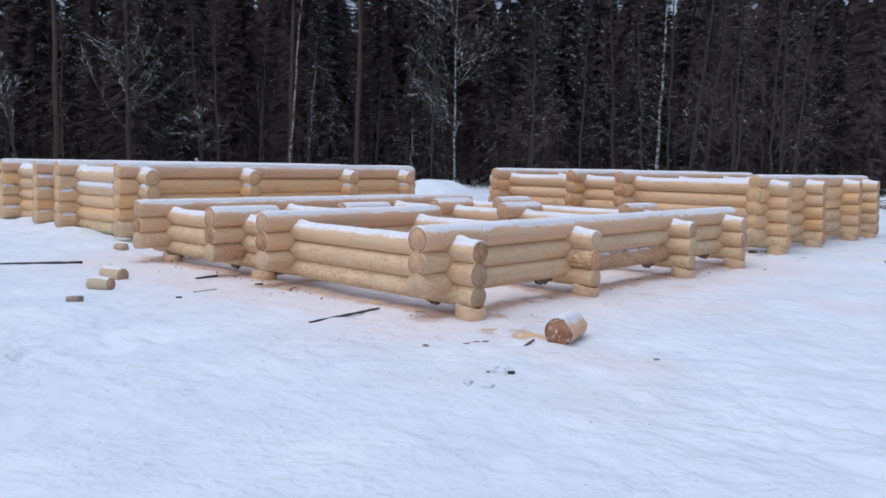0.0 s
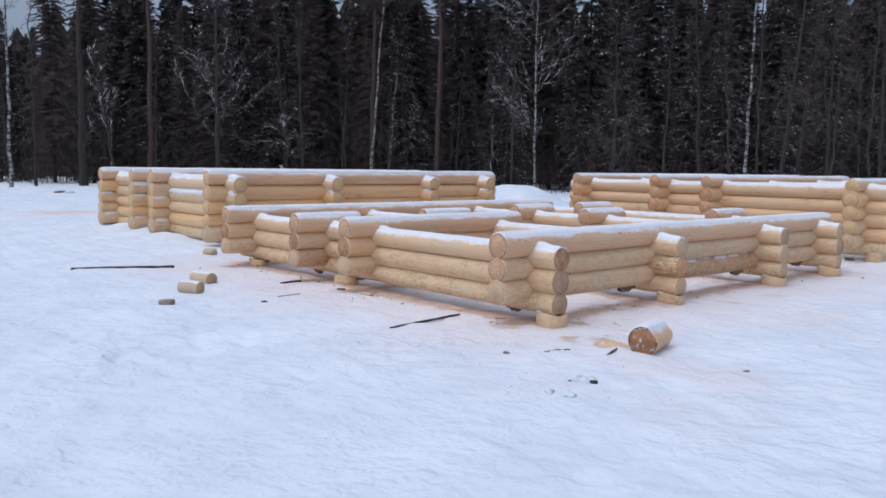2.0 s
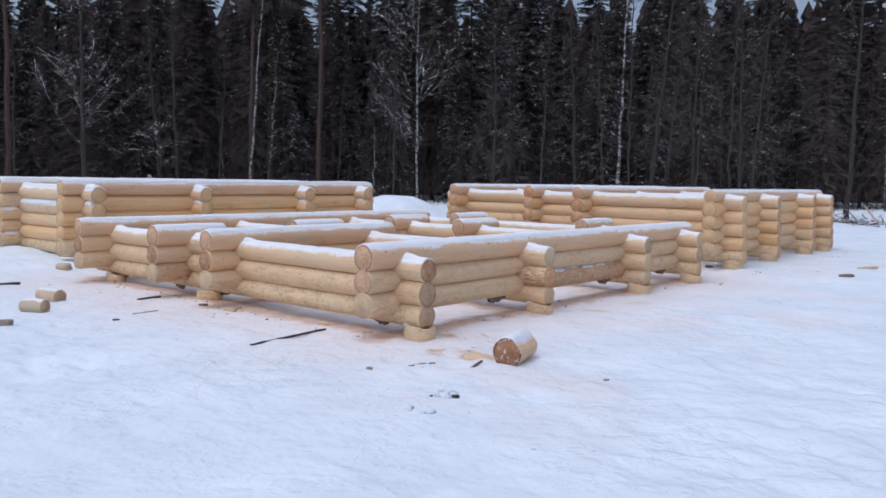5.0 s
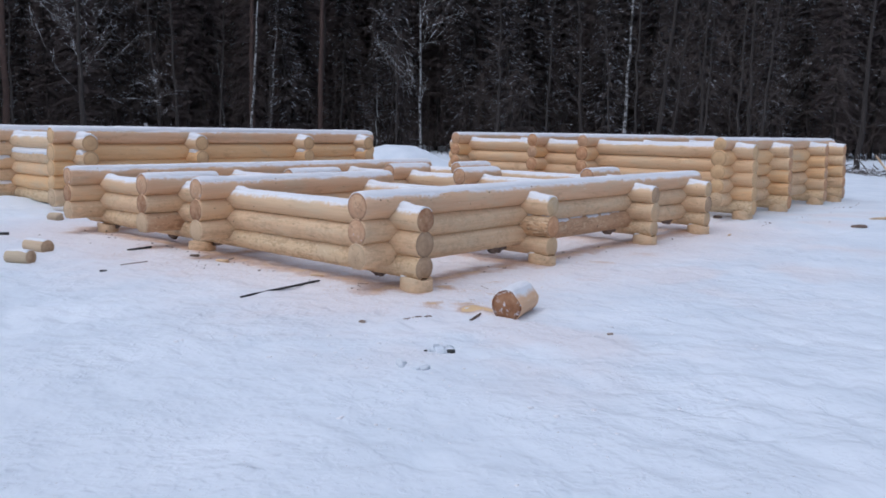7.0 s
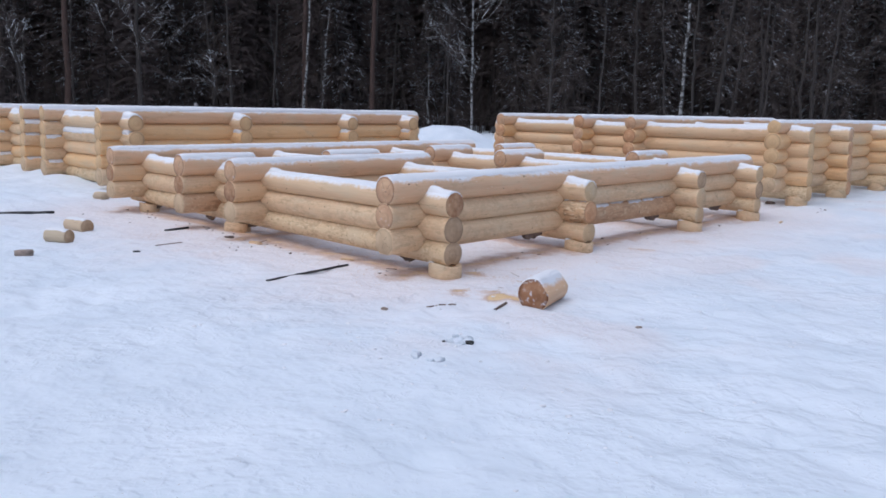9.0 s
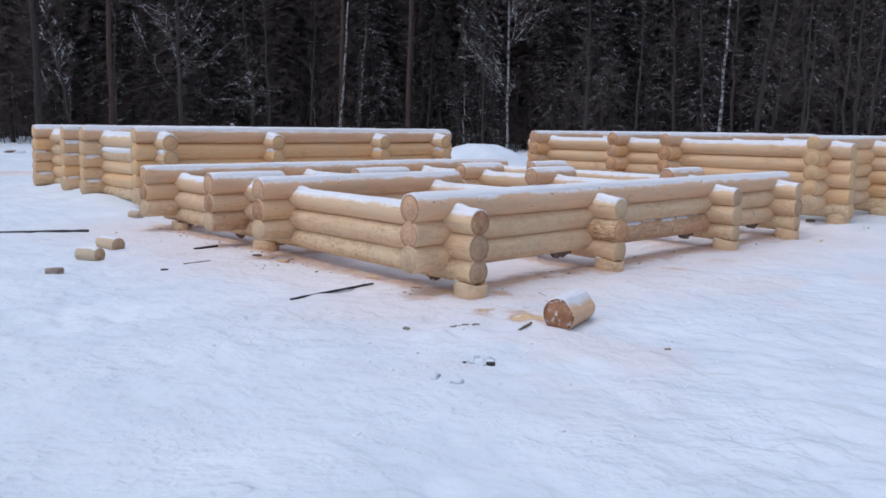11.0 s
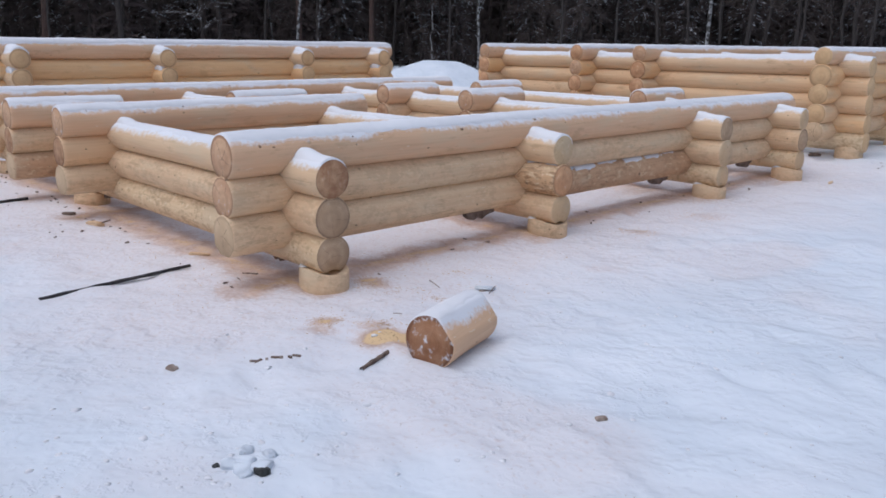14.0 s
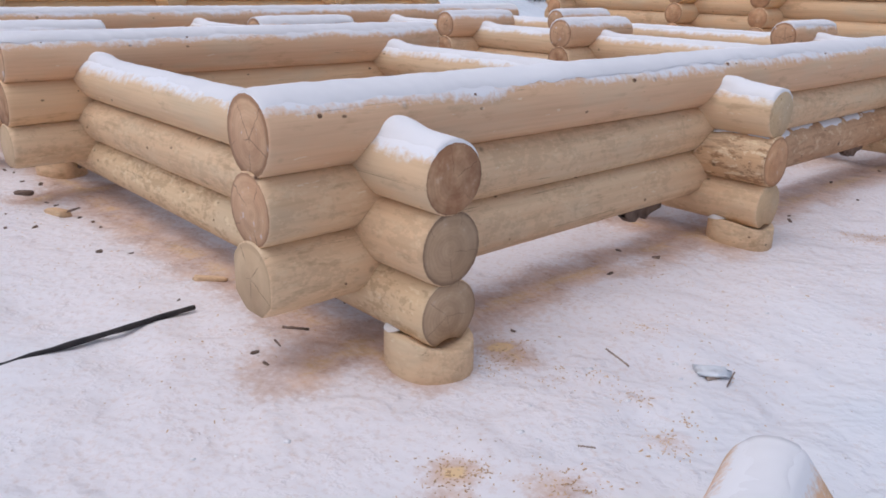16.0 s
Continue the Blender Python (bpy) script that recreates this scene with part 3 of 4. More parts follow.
def house_base(x, y, label):
    e = new("log_house_frame", None)
    e.location = (x, y, 0)
    return tagged(e, label, "log house", "house frames of stacked logs")


def near_house():
    o = (-8.4, 9.2)
    h = house_base(*o, "low unfinished house frame of peeled pine logs, snow on top")
    frost = [(8.42 + 0.33 * i + 0.04 * math.sin(5 * i), 0.30, 0.55 + 0.12 * math.sin(2.3 * i), 0.002) for i in range(6)]
    for k, (x, y0, y1) in enumerate(((-5.53, 5.54, 12.80), (-8.17, 5.525, 8.56), (-9.23, 5.45, 6.46), (-9.23, 7.65, 8.56), (-11.27, 5.47, 12.80),
                                     (-8.17, 10.14, 11.06), (-9.72, 10.14, 11.06), (-9.72, 11.90, 12.8), (-6.95, 11.90, 12.8))):
        wall(h, "y", x, y0, y1, (0.785, 0.552, 0.318), (0.133, 0.124, 0.136), (), 0.108, o, 10 + k,
             (END_STAR, END_STAR, END_LOW) if k == 0 else None, {2: frost} if k == 0 else None,
             mats=(None, None, (WOOD_OLD, WOOD_RED, WOOD_OLD)) if k == 0 else (None, None, WOOD_RED) if k == 2 else None,
             joints=(8.10, 10.6) if k == 0 else (), hewn=((0.0, 0.86), (-0.95, 0.88), (math.pi, 0.92), (-2.3, 0.93)) if k == 0 else None, knots=k in (0, 1, 2, 4))
    for k, y in enumerate(NEAR_Y):
        cross = [x for x in (NEAR_X if k < 2 else ((-5.53, -8.17, -9.72, -11.27) if k == 2 else (-5.53, -6.95, -9.72, -11.27)))]
        wall(h, "x", y, -11.72, -5.095, (0.664, 0.437, 0.213), (0.119, 0.130, 0.118), cross, 0.0, o, 30 + k,
             ((END_BROWN, END_GREY, END_GREY), (END_PALE, END_HONEY, END_PALE), (END_GREY, END_PALE, END_PALE), (END_PALE, END_GREY, END_PALE))[k],
             {1: [(-5.40, 0.29, 0.35, 0.004)]} if k == 1 else None, (WOOD_TOP, WOOD_OLD, WOOD_TOP_PALE, WOOD, WOOD_OLD) if k in (1, 2) else (WOOD_OLD,) * 5,
             mats=(None, WOOD_STREAK, WOOD_OLD) if k == 1 else None, outs=(-0.012, -0.018, -0.022) if k == 0 else (0.0, 0.012, 0.004),
             groove=-math.pi / 2, knots=k == 0)
    return h


def tall_house(o, xs, ys, x_span, y_span, x_tops, x_radii, y_tops, y_radii, seed, label, drifted=False):
    h = house_base(*o, label)
    honey = (WOOD_HONEY, WOOD_HONEY, WOOD_HONEY, WOOD, WOOD_OLD)
    pale = (END_HONEY, END_STAR, END_HONEY, END_HONEY, END_STAR)
    fair = (END_FAIR,) * 5
    for k, x in enumerate(xs):
        rs = random.Random(seed + k)
        z = [t + rs.uniform(-0.008, 0.008) * (c > 0) for c, t in enumerate(y_tops)]
        r = [t + rs.uniform(-0.005, 0.005) for t in (y_radii[k] if isinstance(y_radii[0], tuple) else y_radii)]
        ledge = {c: [(y_span[0] + rs.uniform(0, 0.04), rs.uniform(0.2, 0.36), rs.uniform(0.6, 0.95), rs.choice((0.003, 0.009, 0.013)) + 0.010 * (c == 2))] for c in (1, 2, 4) if c == 2 or rs.random() < 0.7} if drifted and k else None
        wall(h, "y", x, *y_span, z, r, (), 0.16 if drifted else 0.115, o, seed + k, fair if drifted or not k else pale[k % 2:] + pale, ledge, honey, cap=0.028 if drifted else 0.011)
    for k, y in enumerate(ys):
        rs = random.Random(seed + 9 + k)
        z = [t + rs.uniform(-0.008, 0.008) * (c > 0) for c, t in enumerate(x_tops)]
        r = [t + rs.uniform(-0.005, 0.005) for t in x_radii]
        ledge = {1: [(xs[0] + 0.12, 0.28, 0.5, 0.045)], 2: [(xs[0] + 0.12, 0.28, 0.6, 0.03)]} if drifted else None
        if drifted and k == 0:
            ledge[1].append((xs[1] + 0.1, 2.3, 0.75, 0.03))
        wall(h, "x", y, *x_span, z, r, xs, 0.0, o, seed + 20 + k, fair if drifted or k == 0 else pale[k % 3:] + pale, ledge, honey, cap=0.028 if drifted else 0.011)


NEAR = near_house()
tall_house((-16.8, 10), (-13.87, -16.5, -17.65, -19.62), (6.82, 8.93, 11.475, 13.2), (-20.0, -13.42), (6.37, 13.66),
           (1.185, 0.92, 0.68, 0.435, 0.20), (0.142, 0.137, 0.132, 0.137, 0.128), (1.305, 1.025, 0.765, 0.525, 0.275), (0.140, 0.146, 0.143, 0.132, 0.160), 100,
           "unfinished house frame of pale peeled pine logs, five courses, snowy top", True)
tall_house((-8.3, 16.7), (-5.48, -8.10, -9.23, -11.2), (14.07, 15.85, 18.05, 19.35), (-11.65, -5.05), (13.617, 19.8),
           (1.21, 0.98, 0.75, 0.52, 0.29), (0.128, 0.126, 0.130, 0.127, 0.130), (1.335, 1.105, 0.875, 0.645, 0.415),
           ((0.114, 0.146, 0.124, 0.134, 0.130), (0.118, 0.138, 0.122, 0.128, 0.128), (0.124, 0.122, 0.130, 0.126, 0.128), (0.126, 0.130, 0.124, 0.128, 0.128)), 200,
           "unfinished log house frame of honey-coloured pine logs, five courses, snowy top")


def support_block(x, y, r=0.168, h=0.11, seed=0, squash=0.82):
    """A short sawn round under a corner, with a hollowed, snowy top edge."""
    rs = np.random.RandomState(seed)
    segs, verts, faces = 22, [], []
    z0 = ground_at(x, y)
    h = h - z0 if abs(z0) < 0.05 else h
    for lv, (z, f) in enumerate(((-0.08, 1.0), (h * 0.5, 1.0), (h - 0.008, 0.995), (h, 0.96), (h - 0.012, 0.6))):
        for s in range(segs):
            a = 2 * math.pi * s / segs
            dip = 0.03 * abs(math.sin(a)) ** 3 if lv >= 2 else 0
            rr = r * f * (1 + 0.02 * math.sin(3 * a + seed))
            verts.append((rr * math.cos(a), rr * squash * math.sin(a), z - 0.02 + dip))
    for lv in range(4):
        for s in range(segs):
            a, b = lv * segs + s, lv * segs + (s + 1) % segs
            faces.append((a, b, b + segs, a + segs))
    faces.append(tuple(range(4 * segs, 5 * segs)))
    faces.append(tuple(reversed(range(segs))))
    ob = mesh_object("support_block", verts, faces, [WOOD_OLD])
    ob.location, ob.rotation_euler = (x, y, z0), (0, 0, rs.uniform(-0.4, 0.4))
    if seed < 4:
        v, f, m = [], [], 12
        for ring, rise in ((1.0, 0.0), (0.93, 0.020), (0.72, 0.026), (0.5, 0.0)):
            for s in range(m):
                a, edge = 2.9 + 1.5 * s / (m - 1), min(1, min(s, m - 1 - s) / 3)
                v.append((r * ring * math.cos(a), r * ring * squash * math.sin(a), h - 0.022 + 0.03 * abs(math.sin(a)) ** 3 + rise * edge + rs.uniform(0, 0.003)))
        for lv in range(3):
            f += [(lv * m + s, lv * m + s + 1, lv * m + m + s + 1, lv * m + m + s) for s in range(m - 1)]
        c = mesh_object("snow_patch", v, f, [SNOW_CAP], ob, "small wedge of snow")
        c.rotation_euler = (0, 0, -ob.rotation_euler[2])
    return tagged(ob, "short sawn pine block under the log frame, set in snow", "wood block", "support blocks under the house frames")


for k, (bx, by) in enumerate([(-5.22, 6.0), (-5.22, 8.1), (-5.22, 10.6), (-5.22, 12.35), (-8.72, 5.93), (-11.15, 5.95), (-11.4, 8.1), (-11.4, 10.6), (-11.4, 12.35), (-8.4, 12.35),
                              (-5.2, 15.85), (-5.2, 18.05), (-5.2, 19.35), (-5.2, 14.07), (-9.4, 19.35), (-13.6, 6.8), (-13.6, 8.93), (-13.6, 11.475), (-13.6, 13.2), (-19.6, 6.8), (-19.6, 13.2)]):
    support_block(bx, by, seed=k, h=0.125)


def bark_remnant(house, x, y, z, size, turn, origin):
    """A jagged dark strip of bark left hanging under a bottom log."""
    rs = random.Random(int(100 * (x + y)))
    top = [(-size / 2 + size * i / 7, 0.0, 0.03) for i in range(8)]
    low = [(p[0], 0.0, -rs.uniform(0.01, 0.06) * (1 - abs(2 * i / 7 - 1) ** 2) - 0.004) for i, p in enumerate(top)]
    verts = [(p[0], d, p[2]) for d in (-0.02, 0.02) for row in (top, low) for p in row]
    faces = [(b + i, b + i + 1, b + 9 + i, b + 8 + i) for b in (0, 16) for i in range(7)] + [(8 + i, 9 + i, 25 + i, 24 + i) for i in range(7)]
    ob = mesh_object("bark_remnant", verts, faces, [SCRAP], house, "dark jagged bark remnant", smooth=False)
    ob.location, ob.rotation_euler = (x - origin[0], y - origin[1], z), (0, 0, radians(turn))


for rx, ry, turn in ((-5.50, 7.62, 90), (-5.50, 10.1, 90), (-5.50, 11.85, 90), (-5.75, 6.02, 0), (-8.5, 6.0, 0), (-9.5, 6.0, 0), (-11.0, 6.0, 0)):
    bark_remnant(NEAR, rx, ry, 0.185 if turn else 0.10, 0.30 if turn else 0.2, turn, (-8.4, 9.2))

# ---- trees ----
def tube(verts, faces, pts, radii, sides):
    """A tapered tube along pts, added to verts and faces."""
    base = len(verts)
    pts = [Vector(p) for p in pts]
    for k, (p, r) in enumerate(zip(pts, radii)):
        d = (pts[min(k + 1, len(pts) - 1)] - pts[max(k - 1, 0)]).normalized()
        u = d.orthogonal().normalized() if abs(d.z) < 0.9 else d.cross(Vector((1, 0, 0))).normalized()
        v = d.cross(u)
        for s in range(sides):
            a = 2 * math.pi * s / sides
            verts.append(tuple(p + r * (math.cos(a) * u + math.sin(a) * v)))
    for k in range(len(pts) - 1):
        for s in range(sides):
            a, b = base + k * sides + s, base + k * sides + (s + 1) % sides
            faces.append((a, b, b + sides, a + sides))
    faces.append(tuple(base + (len(pts) - 1) * sides + s for s in range(sides)))


def limb(rs, start, way, length, wobble, lift, n=6):
    """Points of a crooked limb that starts along way and bends upwards by lift."""
    pts, d, p = [Vector(start)], Vector(way).normalized(), Vector(start)
    for _ in range(n):
        d = (d + Vector((rs.gauss(0, wobble), rs.gauss(0, wobble), rs.gauss(0, wobble) + lift))).normalized()
        p = p + d * (length / n)
        pts.append(p.copy())
    return pts


def bare_tree(name, height, r, seed, lean, bark, first=0.2, limbs=26, reach=2.4, label="", category="tree", lift=0.08, fine=1.0, twigs=None):
    """A leafless tree: a leaning tapered trunk and a crown of limbs, branches and twigs."""
    rs = random.Random(seed)
    e = new(name, None)
    n = 14
    trunk = [Vector((lean[0] * (k / n) * height + rs.gauss(0, 0.035) * (k > 0), lean[1] * (k / n) * height + rs.gauss(0, 0.035) * (k > 0), -0.3 + (height + 0.3) * k / n)) for k in range(n + 1)]
    v, f = [], []
    tube(v, f, trunk, [r * (1 - 0.9 * (k / n) ** 1.1) * (1.25 if k == 0 else 1) for k in range(n + 1)], 8)
    mesh_object("trunk", v, f, [bark], e)
    v, f = [], []
    for _ in range(limbs):
        h = first + (1 - first) * rs.random() ** 0.9
        k = min(n - 1, int(h * n))
        p = trunk[k].lerp(trunk[k + 1], h * n - k)
        a = rs.uniform(0, 6.283)
        size = reach * (1.15 - h) * rs.uniform(0.5, 1.2)
        up = rs.uniform(0.35, 1.2)
        pts = limb(rs, p, (math.cos(a), math.sin(a), up), size, 0.06, lift)
        br = r * 0.19 * (1.1 - h)
        tube(v, f, pts, [max(0.010 if twigs else 0.007, br * 0.75 * (1 - 0.85 * i / 6)) for i in range(7)], 4)
        for _ in range(int(5 * fine)):
            i = rs.randint(1, 5)
            q = pts[i].lerp(pts[i + 1], rs.random())
            d = (pts[i + 1] - pts[i]).normalized() + Vector((rs.gauss(0, 0.5), rs.gauss(0, 0.5), rs.gauss(0.1, 0.35)))
            sub = limb(rs, q, d, size * rs.uniform(0.2, 0.5), 0.09, lift * 0.6, 4)
            tube(v, f, sub, [max(0.007 if twigs else 0.006, br * 0.4 * (1 - 0.2 * j)) for j in range(5)], 3)
            for _ in range(int(3 * fine)):
                j = rs.randint(1, 3)
                d2 = (sub[j + 1] - sub[j]).normalized() + Vector((rs.gauss(0, 0.8), rs.gauss(0, 0.8), rs.gauss(0, 0.5)))
                tw = limb(rs, sub[j], d2, size * rs.uniform(0.08, 0.2), 0.2, 0.0, 2)
                tube(v, f, tw, [0.007, 0.006, 0.003], 3)
    mesh_object("crown", v, f, [twigs or TWIG_PALE], e, "bare twigs dusted with snow" if twigs else "")
    return tagged(e, label, category)


def spruce(height, seed, low=0.06, width=2.3, needles=None):
    """A spruce: trunk, and a crown of drooping boughs set with flat needle sprays."""
    rs = random.Random(seed)
    e = new("spruce_tree", None)
    v, f = [], []
    n = 8
    tube(v, f, [(rs.gauss(0, 0.03), rs.gauss(0, 0.03), -0.3 + (height + 0.3) * k / n) for k in range(n + 1)], [0.17 * (1 - 0.95 * k / n) for k in range(n + 1)], 7)
    mesh_object("trunk", v, f, [SPRUCE_BARK], e)
    v, f = [], []
    z = height * low
    while z < height - 0.2:
        t = z / height
        size = width * (1 - t) ** 0.75 + 0.12
        thin = 0.5 if t < 0.22 else 1.0
        for _ in range(9):
            if rs.random() > thin:
                continue
            a, ln = rs.uniform(0, 6.283), size * rs.uniform(0.65, 1.1)
            ca, sa = math.cos(a), math.sin(a)
            droop, jump = rs.uniform(0.05, 0.75) * (1 - 0.6 * t), rs.uniform(-0.25, 0.25)
            steps = 9
            for i in range(1, steps + 1):
                s = i / steps
                x, zz = ln * s, z + jump - droop * ln * s * s * 0.9 + 0.12 * s
                for sd in (-1, 1, -0.5, 0.5, 0):
                    tl = (0.20 + 0.30 * ln / 2) * (1.15 - 0.55 * s) * rs.uniform(0.7, 1.2)
                    wy = sd * tl * 0.75
                    tip = (x + tl * (0.65 if sd else 0.9), wy, zz - tl * rs.uniform(0.15, 0.55) - (0.25 * tl if sd == 0 else 0))
                    root, w = (x - 0.05, 0.0, zz), 0.020 + 0.016 * rs.random()
                    mid = [(root[q] + tip[q]) / 2 for q in range(3)]
                    quad = [root, (mid[0] - w, mid[1] + (w if sd == 0 else w * 0.6), mid[2] + 0.02), tip, (mid[0] + w, mid[1] - (w if sd == 0 else w * 0.6), mid[2] - 0.05)]
                    b = len(v)
                    v += [(p[0] * ca - p[1] * sa, p[0] * sa + p[1] * ca, p[2]) for p in quad]
                    f.append((b, b + 1, b + 2, b + 3))
        z += (0.28 + 0.22 * (1 - t)) * rs.uniform(0.8, 1.2)
    mesh_object("crown", v, f, [needles or NEEDLES], e, smooth=False)
    return tagged(e, "tall dark spruce flecked with snow at the edge of woods" if needles else "tall dark green spruce at the edge of the woods", "tree", "spruces of the woods")


def pine(height, r, seed):
    """A tall pine: a long clean reddish trunk with dead stubs, and a ragged crown high up."""
    rs = random.Random(seed)
    e = new("pine_tree", None)
    v, f = [], []
    n = 12
    pts = [Vector((rs.gauss(0, 0.05) * (k > 0) + 0.02 * k, rs.gauss(0, 0.05), -0.3 + (height + 0.3) * k / n)) for k in range(n + 1)]
    tube(v, f, pts, [r * (1.2 if k == 0 else 1) * (1 - 0.72 * k / n) for k in range(n + 1)], 9)
    mesh_object("trunk", v, f, [PINE_BARK], e)
    v, f = [], []
    for _ in range(26):
        z, a = rs.uniform(0.12, 0.6) * height, rs.uniform(0, 6.283)
        tube(v, f, limb(rs, (0.02 * z / height * n, 0, z), (math.cos(a), math.sin(a), rs.uniform(-0.5, 0.3)), rs.uniform(0.3, 1.3), 0.12, -0.03, 4), [0.018, 0.014, 0.011, 0.008, 0.004], 3)
    tagged(mesh_object("dead_branches", v, f, [TWIG], e, "dead grey lower branches"), kind="stuff")
    v, f = [], []
    for _ in range(60):
        z, a = rs.uniform(0.62, 0.98) * height, rs.uniform(0, 6.283)
        pts = limb(rs, (0.02 * n, 0, z), (math.cos(a), math.sin(a), 0.35), rs.uniform(0.8, 2.2) * (1.3 - z / height), 0.15, 0.03, 4)
        for p in pts[1:]:
            for _ in range(14):
                d = Vector((rs.gauss(0, 1), rs.gauss(0, 1), rs.gauss(0.3, 0.7))).normalized() * rs.uniform(0.15, 0.3)
                q = p + Vector((rs.gauss(0, 0.18), rs.gauss(0, 0.18), rs.gauss(0, 0.12)))
                w = d.orthogonal().normalized() * 0.035
                b = len(v)
                v += [tuple(q - d), tuple(q + w), tuple(q + d), tuple(q - w)]
                f.append((b, b + 1, b + 2, b + 3))
    mesh_object("crown", v, f, [NEEDLES], e, smooth=False)
    return tagged(e, "tall pine with a bare reddish-brown trunk", "tree", "pines of the woods")


def stand(tree, x, y, turn=0.0, size=1.0):
    tree.location = (x, y, ground_at(x, y) - 0.02)
    tree.rotation_euler = (0, 0, turn)
    tree.scale = (size, size, size)
    return tree


def stand_copy(tree, x, y, turn, size):
    c = copy_thing(tree, pose(x, y, ground_at(x, y) - 0.02, 5 * math.sin(7 * x), 5 * math.sin(5 * y), math.degrees(turn)))
    c.scale = (size, size, size)
    return c


def woods():
    rs = random.Random(21)
    # the woods' edge runs from the far left of the yard to its far right
    a, b = Vector((-52, 2)), Vector((-2, 52))
    along, back = (b - a).normalized(), Vector((-1, 1)).normalized()
    bow = lambda u: 6.5 * (1 - (2 * u - 1) ** 2)
    kinds = [spruce(h, 300 + k, w, wd) for k, (h, w, wd) in enumerate(((17.5, 0.04, 2.3), (19.5, 0.07, 2.6), (15.5, 0.03, 2.1), (21, 0.08, 2.7)))]
    kinds += [spruce(h, 320 + k, w, wd, NEEDLES_SNOWY) for k, (h, w, wd) in enumerate(((16.5, 0.05, 2.4), (19.0, 0.09, 2.5), (14.5, 0.03, 2.2)))]
    first = list(kinds)
    row_gap = (0.0, 3.2, 6.2, 9.5, 13, 17, 22)
    for row, gap in enumerate(row_gap):
        count = 24 if row < 5 else 22
        for k in range(count):
            u = (k + rs.uniform(0.1, 0.9)) / count
            p = a.lerp(b, u) + back * (bow(u) + 3.0 + gap + rs.uniform(-1.2, 1.2))
            x, y = p
            size = rs.uniform(0.75, 1.08) * (1.0 if row else 0.7) * (0.66 + 0.34 * step(0.07, 0.17, u)) * (1 - 0.12 * math.exp(-(((u - 0.475) / 0.04) ** 2)))
            turn = rs.uniform(0, 6.28)
            if first:
                stand(first.pop(), x, y, turn, size)
            else:
                stand_copy(rs.choice(kinds[3:] if row < 2 else kinds), x, y, turn, size)
    for x, y, r, h in ((-43.8, 16.9, 0.17, 17), (-37.2, 27.1, 0.15, 16), (-39.6, 30.6, 0.14, 17), (-34.9, 30.0, 0.15, 18)):
        stand(pine(h, r, int(-x * 10)), x, y)
    bare = [
        ((-19.0, 35.3), dict(name="birch_tree", height=15, r=0.085, lean=(0.012, 0.012), bark=BIRCH_BARK, first=0.16, limbs=30, reach=3.4, lift=0.03, label="slender white birch with black bark marks, leafless")),
        ((-29.7, 32.5), dict(name="birch_tree", height=14, r=0.07, lean=(0.0, 0.0), bark=BIRCH_BARK, first=0.15, limbs=38, reach=4.2, label="pale leafless birch with snow-dusted twigs", lift=0.02, fine=1.2, twigs=TWIG_SNOWY)),
        ((-36.5, 26.4), dict(name="birch_tree", height=12, r=0.08, lean=(0.05, 0.05), bark=BIRCH_BARK, first=0.3, limbs=16, reach=1.8, label="thin leaning leafless birch beside a pine")),
        ((-17.7, 35.9), dict(name="alder_tree", height=13, r=0.12, lean=(0.07, 0.06), bark=GREY_BARK, first=0.15, limbs=32, reach=4.2, lift=0.03, label="grey leaning leafless alder")),
        ((-39.7, 13.8), dict(name="alder_tree", height=7, r=0.08, lean=(-0.13, -0.13), bark=GREY_BARK, first=0.3, limbs=22, reach=2.0, label="small leaning bare tree dusted with snow", twigs=TWIG_SNOWY)),
        ((-41.9, 16.4), dict(name="alder_tree", height=9, r=0.07, lean=(0.02, 0.02), bark=GREY_BARK, first=0.25, limbs=14, reach=1.4, label="thin bare young tree")),
        ((-35.9, 27.2), dict(name="birch_tree", height=8, r=0.05, lean=(0.05, 0.05), bark=BIRCH_BARK, first=0.3, limbs=12, reach=1.2, label="thin white birch sapling")),
        ((-32.1, 31.6), dict(name="birch_tree", height=5, r=0.035, lean=(0.0, 0.0), bark=BIRCH_BARK, first=0.3, limbs=8, reach=0.8, label="very thin white birch sapling")),
        ((-39.7, 18.9), dict(name="maple_tree", height=12, r=0.15, lean=(0.0, 0.0), bark=GREY_BARK, first=0.2, limbs=24, reach=4.0, label="bare tree with long snow-covered limbs", fine=1.2, twigs=TWIG_SNOWY)),
        ((-25.5, 33.4), dict(name="willow_bush", height=5.5, r=0.06, lean=(0.08, 0.06), bark=GREY_BARK, first=0.08, limbs=34, reach=3.2, label="brown leafless bush of thin arching stems", category="bush")),
        ((-13.2, 35.7), dict(name="alder_tree", height=9, r=0.10, lean=(-0.02, 0.0), bark=GREY_BARK, first=0.08, limbs=36, reach=5.0, lift=0.03, label="spreading bare tree with low arching branches")),
        ((-22.8, 37.7), dict(name="alder_tree", height=12, r=0.09, lean=(-0.04, -0.02), bark=GREY_BARK, first=0.2, limbs=26, reach=2.4, label="thin grey leafless tree")),
        ((-16.7, 38.6), dict(name="alder_tree", height=11, r=0.09, lean=(0.0, 0.02), bark=GREY_BARK, first=0.12, limbs=30, reach=4.0, lift=0.03, label="thin bare tree with pale forked branches")),
    ]
